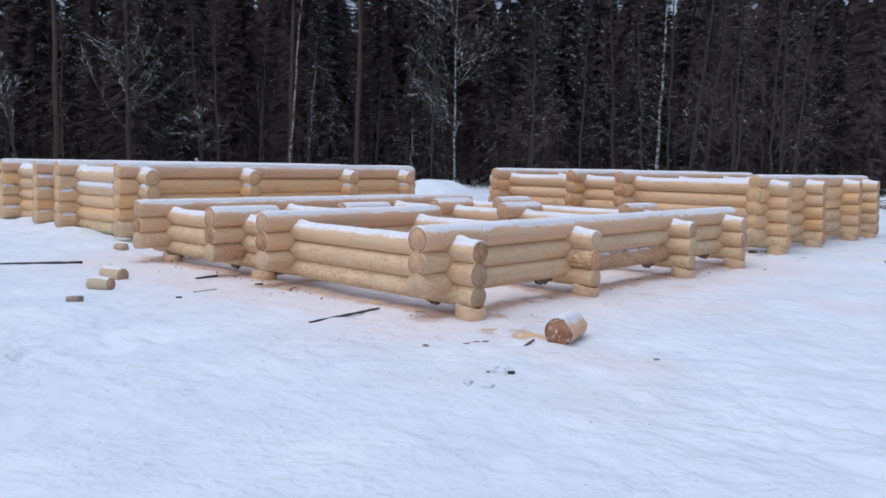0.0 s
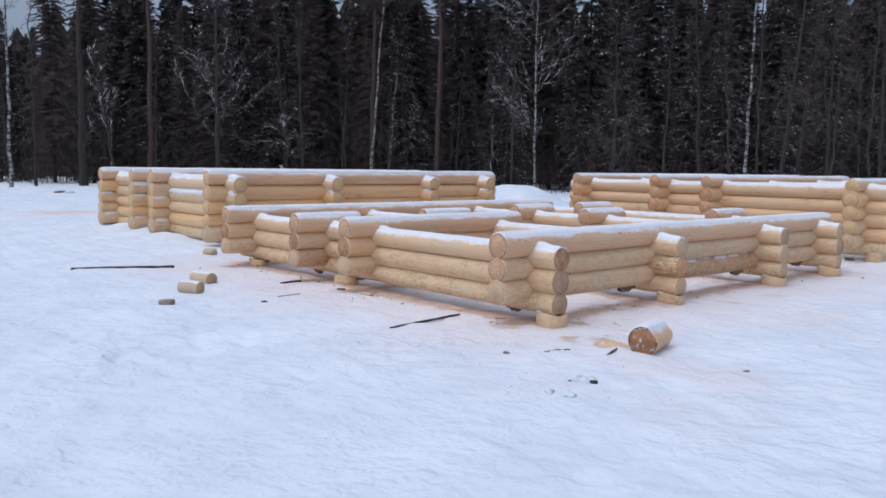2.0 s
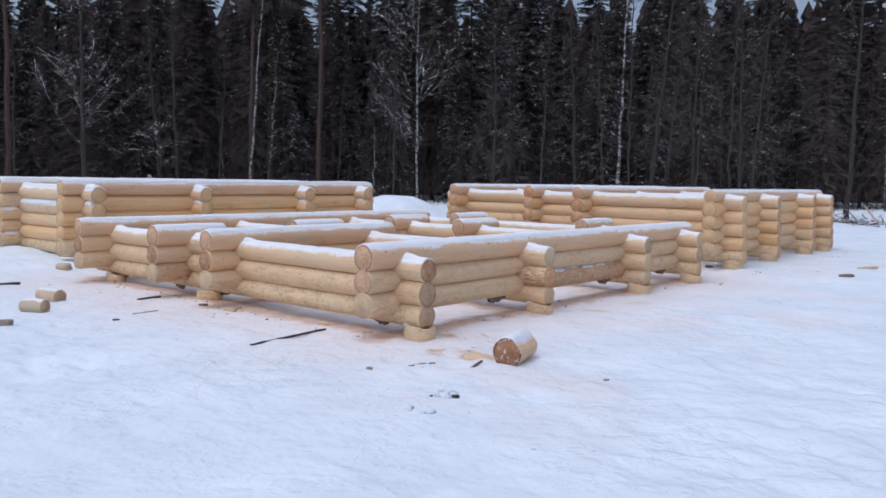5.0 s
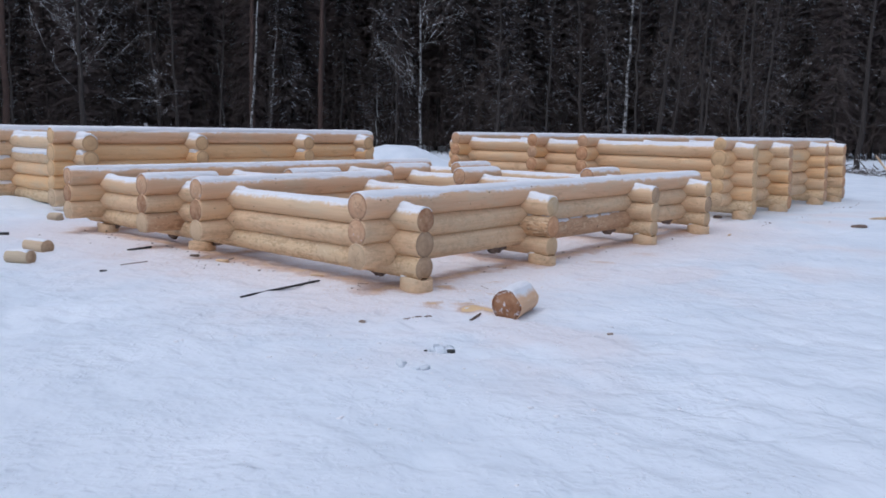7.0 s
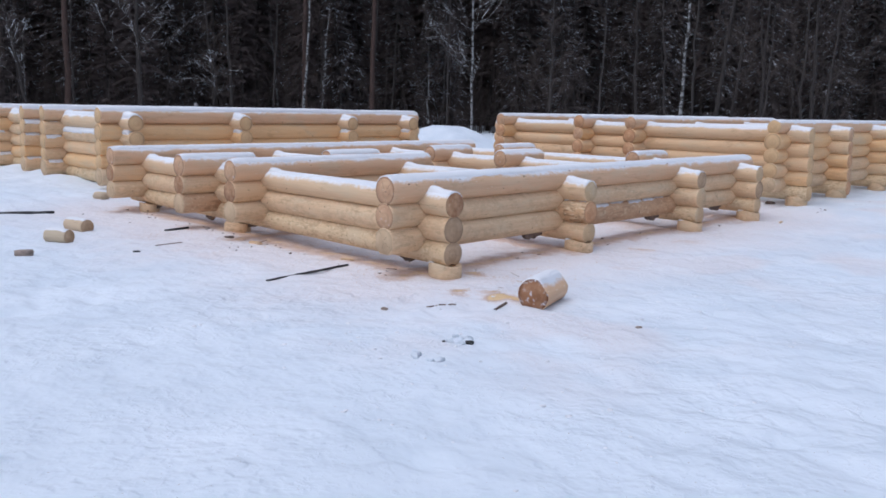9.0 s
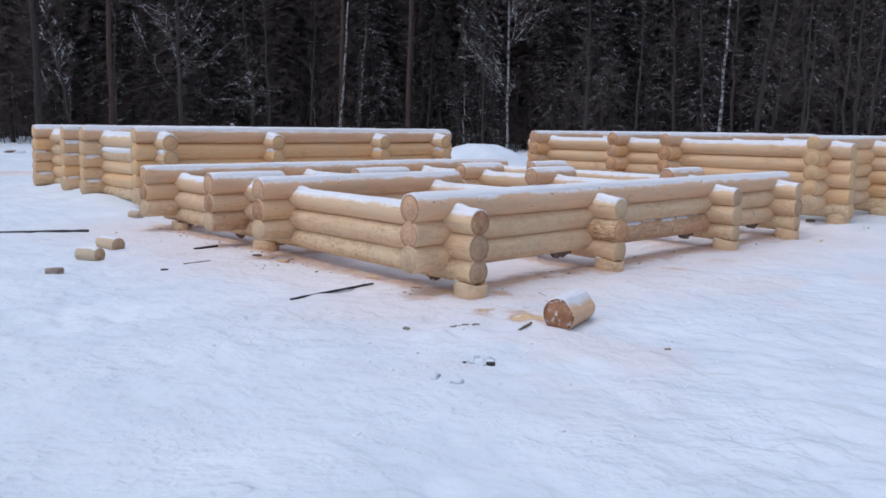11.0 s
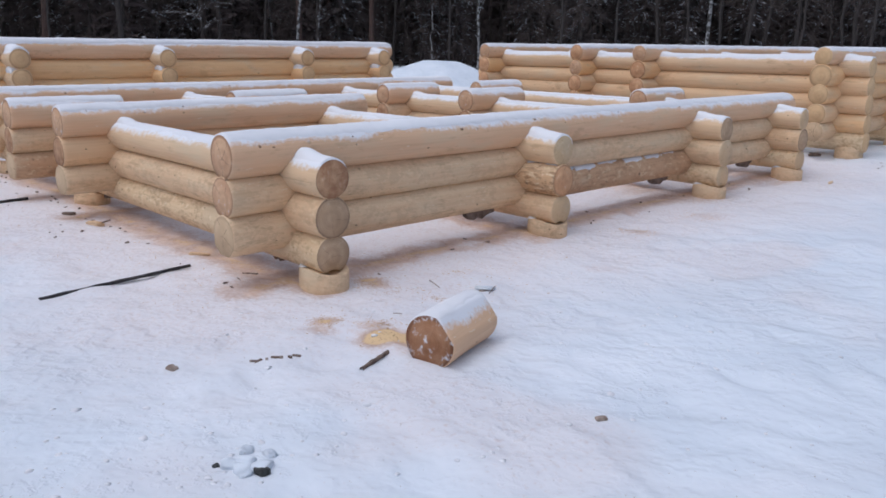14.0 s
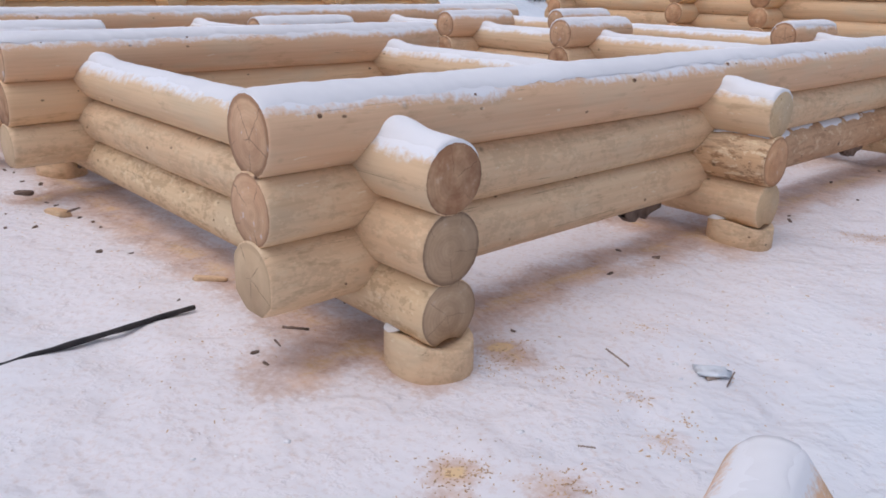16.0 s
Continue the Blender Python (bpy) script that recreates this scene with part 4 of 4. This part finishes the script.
    bare += [
        ((-38.5, 22.3), dict(name="rowan_tree", height=3.7, r=0.045, lean=(0.02, 0.03), bark=GREY_BARK, first=0.45, limbs=11, reach=2.9, lift=-0.09, fine=1.2, twigs=TWIG_SNOWY, label="young bare tree with snow-laden spreading boughs")),
        ((-41.0, 9.3), dict(name="birch_tree", height=13, r=0.085, lean=(0.01, 0.0), bark=BIRCH_BARK, first=0.2, limbs=18, reach=1.8, label="pale leafless birch at the clearing's edge")),
        ((-42.7, 10.8), dict(name="alder_tree", height=10, r=0.07, lean=(0.0, 0.0), bark=GREY_BARK, first=0.2, limbs=20, reach=2.0, label="thin dark leafless alder")),
        ((-8.7, 35.4), dict(name="alder_tree", height=11, r=0.11, lean=(0.01, 0.02), bark=GREY_BARK, first=0.06, limbs=36, reach=5.0, lift=0.03, label="dark bare tree with long low branches")),
        ((-22.3, 29.6), dict(name="aspen_tree", height=11, r=0.06, lean=(0.01, 0.0), bark=GREY_BARK, first=0.25, limbs=12, fine=0.7, reach=3.2, lift=0.03, label="slim grey leafless aspen among the spruces")),
        ((-20.0, 30.0), dict(name="aspen_tree", height=10, r=0.055, lean=(0.03, 0.02), bark=GREY_BARK, first=0.2, limbs=12, fine=0.7, reach=3.4, lift=0.03, label="slim leaning leafless aspen")),
        ((-18.0, 32.4), dict(name="alder_tree", height=9, r=0.06, lean=(-0.06, -0.05), bark=GREY_BARK, first=0.12, limbs=15, fine=0.7, reach=4.4, lift=0.03, label="bare alder with long slanting branches")),
        ((-17.6, 33.7), dict(name="aspen_tree", height=13, r=0.06, lean=(0.0, 0.0), bark=GREY_BARK, first=0.25, limbs=13, fine=0.7, reach=3.0, lift=0.03, label="tall thin grey aspen beside a birch")),
        ((-14.2, 33.2), dict(name="alder_tree", height=8, r=0.06, lean=(0.03, 0.0), bark=GREY_BARK, first=0.1, limbs=16, fine=0.7, reach=4.6, lift=0.03, label="low bare alder with long slanting branches")),
        ((-13.3, 34.6), dict(name="aspen_tree", height=12, r=0.06, lean=(0.01, 0.01), bark=GREY_BARK, first=0.2, limbs=14, fine=0.7, reach=3.2, lift=0.03, label="thin grey aspen, leafless")),
        ((-11.8, 33.0), dict(name="alder_tree", height=9, r=0.07, lean=(0.05, 0.04), bark=GREY_BARK, first=0.08, limbs=16, fine=0.7, reach=4.8, lift=0.03, label="bare tree with pale arching low branches")),
        ((-27.2, 28.1), dict(name="aspen_tree", height=10, r=0.05, lean=(0.0, 0.02), bark=GREY_BARK, first=0.2, limbs=12, fine=0.7, reach=3.4, lift=0.03, label="slim bare aspen with long twigs")),
    ]
    bare.append(((-42.6, 13.0), dict(name="spruce_tree", height=16, r=0.2, lean=(0.0, 0.0), bark=SPRUCE_BARK, first=0.1, limbs=22, reach=2.4, lift=-0.03, label="old spruce with a thick bare dark trunk")))
    made = []
    for k, ((x, y), d) in enumerate(bare):
        made.append(stand(bare_tree(seed=500 + k, **d), x, y))
        tagged(made[-1], group="bare trees at the edge of the woods")
    slim = [made[5], made[6], made[11], made[12], made[5]]
    for k in range(60):
        u = 0.02 + 0.96 * (k + rs.random()) / 60
        p = a.lerp(b, u) + back * (bow(u) + rs.uniform(-1.0, 8.0))
        stand_copy(slim[rs.randrange(5)], p.x, p.y, rs.uniform(0, 6.28), rs.uniform(0.5, 1.15))
    # thin stems and brush between the trees
    v, f = [], []
    for k in range(1700):
        u = rs.random()
        p = a.lerp(b, u) + back * (bow(u) + rs.uniform(-1.5, 12.0))
        h = rs.uniform(0.8, 5.5) * rs.choice((0.5, 1, 1))
        base = Vector((p.x, p.y, ground_at(p.x, p.y) - 0.1))
        pts = limb(rs, base, (rs.gauss(0, 0.22), rs.gauss(0, 0.22), 1), h, 0.07, 0.05, 5)
        w = 0.006 + 0.0028 * h
        tube(v, f, pts, [w * (1 - 0.16 * i) for i in range(6)], 3)
        for _ in range(int(3 + h * 2.2)):
            i = rs.randint(1, 4)
            tube(v, f, limb(rs, pts[i], (rs.gauss(0, 1), rs.gauss(0, 1), 0.7), h * rs.uniform(0.1, 0.3), 0.2, 0.05, 3), [0.007, 0.006, 0.005, 0.003], 3)
    tagged(mesh_object("undergrowth", v, f, [TWIG]), "thin leafless saplings and brush among the trunks", "brush", kind="stuff")
    # the depth of the woods behind
    v, f = [], []
    for k in range(420):
        u = rs.uniform(-0.25, 1.25)
        p = a.lerp(b, u) + back * (bow(min(1, max(0, u))) + rs.uniform(26, 44))
        h, z0 = rs.uniform(11, 18) * (0.68 + 0.32 * float(step(-0.08, 0.10, u))) * (1 - 0.12 * math.exp(-(((u - 0.475) / 0.04) ** 2))), 0.8
        for q in range(16):
            t = q / 16
            zz, rad = z0 + h * t, (1 - t) ** 0.8 * 2.6 + 0.2
            for s in range(7):
                an = 6.283 * (s + rs.random()) / 7
                c = Vector((p.x + math.cos(an) * rad, p.y + math.sin(an) * rad, zz - 0.5 * rad * rs.uniform(0.5, 1.0)))
                w = Vector((-math.sin(an), math.cos(an), 0)) * (0.25 + 0.3 * rad) * rs.uniform(0.7, 1.2)
                i0 = len(v)
                v += [(p.x, p.y, zz + h / 14), tuple(c - w), tuple(c + Vector((0, 0, -0.3))), tuple(c + w)]
                f.append((i0, i0 + 1, i0 + 2, i0 + 3))
    tagged(mesh_object("far_woods", v, f, [NEEDLES], smooth=False), "dense dark spruce woods beyond the edge", "woods", kind="stuff")


woods()


# ---- things on the snow ----
def log_chunk(x, y, way, length, r, label, snow_side=0.5, sink=0.015, facet=None):
    """A sawn round lying on its side; the near end is at (x, y), its axis runs along way (degrees from x)."""
    LOG_SEED[0] += 1
    e = new("log_offcut", None)
    e.location, e.rotation_euler = (x, y, ground_at(x, y) + r - sink), (0, 0, radians(way))
    v, f, s = log_mesh(length, r, LOG_SEED[0] + 40, segs=48, facet=facet)
    mesh_object("log", v, f, [WOOD_TOP if r > 0.1 else WOOD_GREY, END_RED if r > 0.1 else END_GREY], e, "", s)
    v, f = cap_mesh(length, r, LOG_SEED[0], (), 0.006, 0.42)
    c = mesh_object("snow_cap", v, f, [SNOW_CAP], e, "powdery snow")
    c.rotation_euler = (snow_side, 0, 0)
    return tagged(e, label, "log offcut", "sawn log offcuts on the snow")


log_chunk(-3.905, 5.655, 107, 0.45, 0.132, "thick sawn pine log offcut with a brown end, dusted with snow", -0.1, 0.036, ((2.5, 0.86),))
log_chunk(-9.12, 4.09, 206, 0.29, 0.080, "small pale pine log offcut on the snow", 0.2)
log_chunk(-9.73, 4.52, 190, 0.38, 0.085, "small pale log offcut partly sunk in snow", 0.2, 0.03)


def rod(x0, y0, x1, y1, r, label, material, name="iron_pipe", lift=0.0, seed=1):
    rs = random.Random(seed)
    v, f = [], []
    n = 14
    d = Vector((x1 - x0, y1 - y0, 0))
    side = Vector((-d.y, d.x, 0)).normalized()
    pts, rad = [], []
    for k in range(n + 1):
        t = k / n
        p = Vector((x0, y0, 0)) + d * t + side * rs.uniform(-1, 1) * r * 0.2
        pts.append((p.x, p.y, (1 - t) * ground_at(x0, y0) + t * ground_at(x1, y1) + r * 0.35 + lift * t + rs.uniform(-1, 1) * r * 0.1))
        rad.append(r * rs.uniform(0.8, 1.1))
    tube(v, f, pts, rad, 8)
    return tagged(mesh_object(name, v, f, [material]), label, "pipe" if "pipe" in name else "stick")


rod(-12.50, 3.60, -11.67, 4.82, 0.030, "long black pipe lying on the snow", BLACK, seed=3)
rod(-6.11, 4.66, -6.13, 5.59, 0.012, "thin dark stripped branch lying on the snow", BLACK, "dark_stick", 0.015, seed=4)


def scrap(name, x, y, size, turn, material, label, category, seed):
    """A broken lump: a jittered bevelled block, half sunk."""
    rs = random.Random(seed)
    bm = bmesh.new()
    bmesh.ops.create_cube(bm, size=1.0)
    bmesh.ops.subdivide_edges(bm, edges=bm.edges[:], cuts=2, use_grid_fill=True)
    for q in bm.verts:
        c = q.co.length
        q.co *= (0.62 / max(c, 0.3)) ** 0.45
        q.co += Vector((rs.gauss(0, 0.05), rs.gauss(0, 0.05), rs.gauss(0, 0.05)))
        q.co = Vector((q.co.x * size[0], q.co.y * size[1], q.co.z * size[2]))
    me = bpy.data.meshes.new(name)
    bm.to_mesh(me)
    bm.free()
    me.materials.append(material)
    me.polygons.foreach_set("use_smooth", [True] * len(me.polygons))
    ob = new(name, me)
    ob.location, ob.rotation_euler = (x, y, ground_at(x, y) + size[2] * 0.22), (rs.uniform(-0.15, 0.15), rs.uniform(-0.15, 0.15), radians(turn))
    return tagged(ob, label, category)


scrap("wood_scrap", -8.58, 3.45, (0.16, 0.10, 0.07), 40, SCRAP_PALE, "small brown wood scrap on the snow", "wood scrap", 1)
scrap("wood_scrap", -4.63, 4.76, (0.05, 0.035, 0.022), 20, SCRAP_PALE, "small brown wood lump on the snow", "wood scrap", 2)
scrap("wood_scrap", -3.03, 5.765, (0.045, 0.028, 0.014), 60, SCRAP_PALE, "small flat brown wood scrap dusted with snow", "wood scrap", 3)
scrap("wood_block", -12.86, 5.95, (0.20, 0.14, 0.13), 30, WOOD_GREY, "greyed wood block by the log wall", "wood block", 4)
FROZEN = plain_material("frozen_mud", (0.015, 0.015, 0.014), (0.09, 0.092, 0.088), 0.7, 40)
for k, (x, y, size, tall, dark) in enumerate(((-3.575, 4.585, 0.040, 0.8, True), (-3.635, 4.575, 0.024, 0.6, True), (-3.72, 4.49, 0.018, 0.6, True), (-3.60, 4.60, 0.055, 0.7, False),
                                              (-3.635, 4.545, 0.05, 0.6, False), (-3.665, 4.58, 0.045, 0.8, False), (-3.69, 4.53, 0.05, 0.5, False), (-3.60, 4.535, 0.035, 0.5, False),
                                              (-3.74, 4.62, 0.04, 0.5, False), (-3.66, 4.67, 0.035, 0.5, False), (-3.60, 4.13, 0.05, 0.6, False), (-3.43, 4.16, 0.045, 0.5, False),
                                              (-3.56, 4.09, 0.035, 0.7, False), (-3.66, 4.17, 0.03, 0.5, False), (-3.46, 4.11, 0.03, 0.5, False))):
    scrap("frozen_lump", x, y, (size * 1.3, size * 1.05, size * tall), 40 * k, FROZEN if dark else SNOW, "dark frozen lump in a small scatter on the snow" if dark else "white frozen lump in a small scatter on the snow", "frozen lump", 20 + k)
rod(-4.05, 5.375, -4.115, 5.585, 0.011, "short weathered stick beside the log offcut", SCRAP, "stick", 0.0, 7)
rod(-8.28, 4.67, -8.37, 5.02, 0.008, "thin dark strip on the snow", SCRAP, "stick", 0.0, 8)
rod(-9.22, 5.23, -9.20, 5.53, 0.014, "short black stick by the log wall", BLACK, "stick", 0.01, 9)
rod(-8.05, 4.33, -8.02, 4.38, 0.014, "short black scrap of wood", BLACK, "stick", 0.0, 10)

# strips, splinters and bark near the corner
for k in range(9):
    scrap("bark_scrap", -4.48 + 0.014 * k + 0.012 * math.sin(3.1 * k), 5.06 + 0.022 * k + 0.012 * math.cos(4.7 * k), (0.020 + 0.010 * (k % 3), 0.013, 0.010), 50 * k, SCRAP if k % 3 else SCRAP_PALE,
          "small curled bark scrap in a short row on the snow", "bark scrap", 60 + k)
rod(-4.88, 6.55, -4.76, 6.52, 0.004, "thin dry twig on the snow", SCRAP_PALE, "twig", 0.0, 13)
rod(-4.46, 6.64, -4.47, 6.70, 0.003, "thin dry twig beside a bark scrap", SCRAP, "twig", 0.03, 14)
rod(-7.80, 5.60, -7.72, 5.70, 0.006, "thin dry twig by the wall", SCRAP, "twig", 0.05, 15)
rod(-4.55, 5.98, -4.51, 6.01, 0.003, "thin dry twig on the snow", SCRAP_PALE, "twig", 0.0, 16)
rod(-5.76, 5.76, -5.68, 5.82, 0.007, "small dark stick under the wall", SCRAP, "stick", 0.0, 17)
scrap("bark_scrap", -4.52, 6.66, (0.06, 0.022, 0.014), 70, SCRAP_PALE, "small brown bark scrap with snow beside it", "bark scrap", 31)
scrap("wood_splinter", -6.40, 5.79, (0.13, 0.04, 0.025), 60, WOOD_OLD, "pale pine splinter on the snow", "wood splinter", 32)
scrap("wood_splinter", -7.82, 5.62, (0.15, 0.07, 0.04), 20, WOOD_OLD, "pale pine splinter on the snow", "wood splinter", 33)
scrap("wood_splinter", -8.35, 5.60, (0.10, 0.05, 0.03), 50, SCRAP, "dark wood splinter by the wall", "wood splinter", 34)
scrap("bark_scrap", -5.25, 14.18, (0.16, 0.1, 0.07), 50, SCRAP, "dark bark scrap by the house corner", "bark scrap", 35)
scrap("snow_lump", -5.30, 16.13, (0.2, 0.14, 0.12), 10, SNOW_CAP, "snowy lump by the house corner", "snow lump", 36)
scrap("bark_slab", -3.44, 15.65, (0.3, 0.12, 0.05), 20, WOOD_GREY, "grey bark slab half under snow on the open yard", "bark slab", 44)
scrap("bark_scrap", -5.53, 13.85, (0.16, 0.07, 0.05), 70, SCRAP, "dark bark scrap beside the log house corner", "bark scrap", 43)
scrap("wood_splinter", -4.75, 12.4, (0.14, 0.03, 0.02), 100, WOOD_OLD, "pale splinter beside the support block", "wood splinter", 37)
scrap("bark_scrap", -3.40, 14.13, (0.22, 0.1, 0.05), 30, SCRAP, "brown bark scrap on the open snow", "bark scrap", 38)
for k, (dx, dy) in enumerate(((0, 0), (0.3, 0.22))):
    scrap("bark_slab", -34.1 + dx, 9.5 + dy, (0.40, 0.2, 0.10), 50 + 30 * k, SNOW_CAP if k % 2 else SCRAP, "bark slab half under snow beyond the yard", "bark slab", 39 + k)


scrap("crust_plate", -4.54, 6.69, (0.11, 0.09, 0.012), 40, SNOW, "thin broken plate of snow crust beside a bark scrap", "snow crust", 80)


def plank(x, y, z0, length, lean, turn, label, material=None):
    """A sawn board leaning out of the snow."""
    bm = bmesh.new()
    bmesh.ops.create_cube(bm, size=1.0)
    for q in bm.verts:
        q.co = Vector((q.co.x * 0.14, q.co.y * 0.04, (q.co.z + 0.5) * length))
    bmesh.ops.bevel(bm, geom=bm.edges[:], offset=0.006, segments=1, affect="EDGES")
    me = bpy.data.meshes.new("plank")
    bm.to_mesh(me)
    bm.free()
    me.materials.append(material or WOOD_OLD)
    ob = new("plank", me)
    ob.location, ob.rotation_euler = (x, y, z0), (radians(lean), 0, radians(turn))
    return tagged(ob, label, "plank")


plank(-20.16, 12.28, ground_at(-20.16, 12.28) - 0.1, 1.73, 27, 0, "grey frosted board leaning behind the log house frame", BOARD_GREY)
plank(-6.9, 32.8, ground_at(-6.9, 32.8) - 0.1, 0.95, -38, 120, "pale board stuck slantwise in the snow")


def brush_pile(x, y, wide, count, seed):
    """A heap of thrown branches, half under snow."""
    rs = random.Random(seed)
    v, f = [], []
    for _ in range(count):
        px, py = rs.gauss(x, wide * 0.5), rs.gauss(y, wide * 0.35)
        a = rs.uniform(0, 6.28)
        pts = limb(rs, (px, py, ground_at(px, py) + rs.uniform(0, 0.12)), (math.cos(a), math.sin(a), rs.uniform(-0.1, 0.5)), rs.uniform(0.3, 1.1), 0.2, -0.04, 4)
        tube(v, f, pts, [0.025, 0.02, 0.016, 0.012, 0.005], 4)
    tagged(mesh_object("brush_pile", v, f, [TWIG_SNOWY]), "low heap of snowy cut branches before the woods", "brush pile", kind="stuff")


brush_pile(-8.0, 32.0, 1.6, 90, 5)
brush_pile(-5.6, 30.5, 1.8, 60, 6)


def snow_clods():
    """Loose crumbs and clods of snow kicked over the yard."""
    rs = random.Random(91)
    bm = bmesh.new()
    bmesh.ops.create_icosphere(bm, subdivisions=1, radius=1.0)
    base_v, base_f = [q.co.copy() for q in bm.verts], [[q.index for q in face.verts] for face in bm.faces]
    bm.free()
    v, f = [], []
    for k in range(330):
        if k % 4:
            x, y = rs.uniform(-5.2, -1.8), rs.uniform(3.2, 9.5)
        else:
            x, y = rs.gauss(-3.7, 0.35), rs.gauss(4.45, 0.3)
        if x < -4.9 and y > 5.4:
            continue
        r = rs.uniform(0.004, 0.011) * rs.choice((1, 1, 1, 1.8))
        b, z = len(v), ground_at(x, y)
        v += [(x + r * c.x * rs.uniform(0.7, 1.5), y + r * c.y * rs.uniform(0.7, 1.5), z + r * 0.4 * c.z) for c in base_v]
        f += [tuple(b + i for i in face) for face in base_f]
    tagged(mesh_object("snow_clods", v, f, [SNOW_CAP]), "loose crumbs and clods of snow over the yard", "snow clods", kind="stuff")


snow_clods()


def chips():
    """Loose shavings and splinters round the corners of the near frame."""
    rs = random.Random(77)
    v, f = [], []
    spots = [(-5.12, 6.26, 0.13, 110), (-5.03, 6.16, 0.09, 50), (-4.68, 5.62, 0.09, 110), (-4.617, 6.355, 0.07, 40), (-4.885, 6.814, 0.07, 30), (-4.42, 6.21, 0.08, 40), (-4.37, 6.18, 0.06, 30), (-4.40, 6.34, 0.06, 20), (-4.858, 6.25, 0.08, 25), (-4.757, 6.372, 0.05, 20), (-4.43, 5.79, 0.06, 40), (-4.81, 8.73, 0.14, 60), (-4.31, 5.72, 0.14, 90), (-4.62, 5.58, 0.12, 40), (-4.80, 8.68, 0.16, 50), (-4.75, 9.62, 0.25, 50),
             (-4.45, 5.78, 0.12, 40), (-4.55, 6.65, 0.25, 40), (-4.6, 7.4, 0.5, 15), (-4.95, 6.9, 0.4, 25), (-5.6, 5.5, 0.4, 60), (-6.8, 5.75, 0.6, 90), (-7.9, 5.55, 0.4, 60), (-5.2, 7.2, 0.5, 60), (-9.0, 5.3, 0.5, 50)]
    for sx, sy, sd, count in spots:
        for _ in range(count):
            x, y = rs.gauss(sx, sd * 0.6), rs.gauss(sy, sd * 0.6)
            ln, w, h = rs.uniform(0.0012, 0.004) * rs.choice((1, 1, 1, 2.2)), rs.uniform(0.0008, 0.002), rs.uniform(0.0008, 0.002)
            m = Matrix.Translation((x, y, ground_at(x, y) + h * 0.5)) @ Euler((rs.gauss(0, 0.3), rs.gauss(0, 0.3), rs.uniform(0, 6.28))).to_matrix().to_4x4()
            b = len(v)
            v += [tuple(m @ Vector((i * ln, j * w, k * h))) for i in (-1, 1) for j in (-1, 1) for k in (-1, 1)]
            f += [(b, b + 1, b + 3, b + 2), (b + 4, b + 6, b + 7, b + 5), (b, b + 4, b + 5, b + 1), (b + 2, b + 3, b + 7, b + 6), (b + 1, b + 5, b + 7, b + 3), (b, b + 2, b + 6, b + 4)]
    tagged(mesh_object("wood_chips", v, f, [SAWDUST], smooth=False), "scattered pale pine shavings and splinters on the snow", "wood chips", kind="stuff")


chips()


def bark_flakes():
    """Flakes of bark and short splinters dropped along the walls."""
    rs = random.Random(58)
    v, f = [], []
    for k in range(76):
        if k % 2:
            x, y = rs.uniform(-11.5, -5.4), 5.75 - abs(rs.gauss(0, 0.22))
        elif k % 4:
            x, y = -5.3 + rs.gauss(0, 0.16), rs.uniform(6.4, 12.6)
        else:
            x, y = -4.85 + abs(rs.gauss(0, 0.4)), rs.uniform(13.4, 19.5)
        ln, w, h = rs.uniform(0.006, 0.02) * rs.choice((1, 1, 1.8)), rs.uniform(0.004, 0.011), rs.uniform(0.002, 0.006)
        m = Matrix.Translation((x, y, ground_at(x, y) + h * 0.4)) @ Euler((rs.gauss(0, 0.25), rs.gauss(0, 0.25), rs.uniform(0, 6.28))).to_matrix().to_4x4()
        b = len(v)
        v += [tuple(m @ Vector((i * ln * rs.uniform(0.6, 1.1), j * w * rs.uniform(0.5, 1.1), q * h))) for i in (-1, 1) for j in (-1, 1) for q in (-1, 1)]
        f += [(b, b + 1, b + 3, b + 2), (b + 4, b + 6, b + 7, b + 5), (b, b + 4, b + 5, b + 1), (b + 2, b + 3, b + 7, b + 6), (b + 1, b + 5, b + 7, b + 3), (b, b + 2, b + 6, b + 4)]
    tagged(mesh_object("bark_flakes", v, f, [SCRAP], smooth=False), "scattered brown bark flakes and short splinters by the walls", "bark flakes", kind="stuff")


bark_flakes()
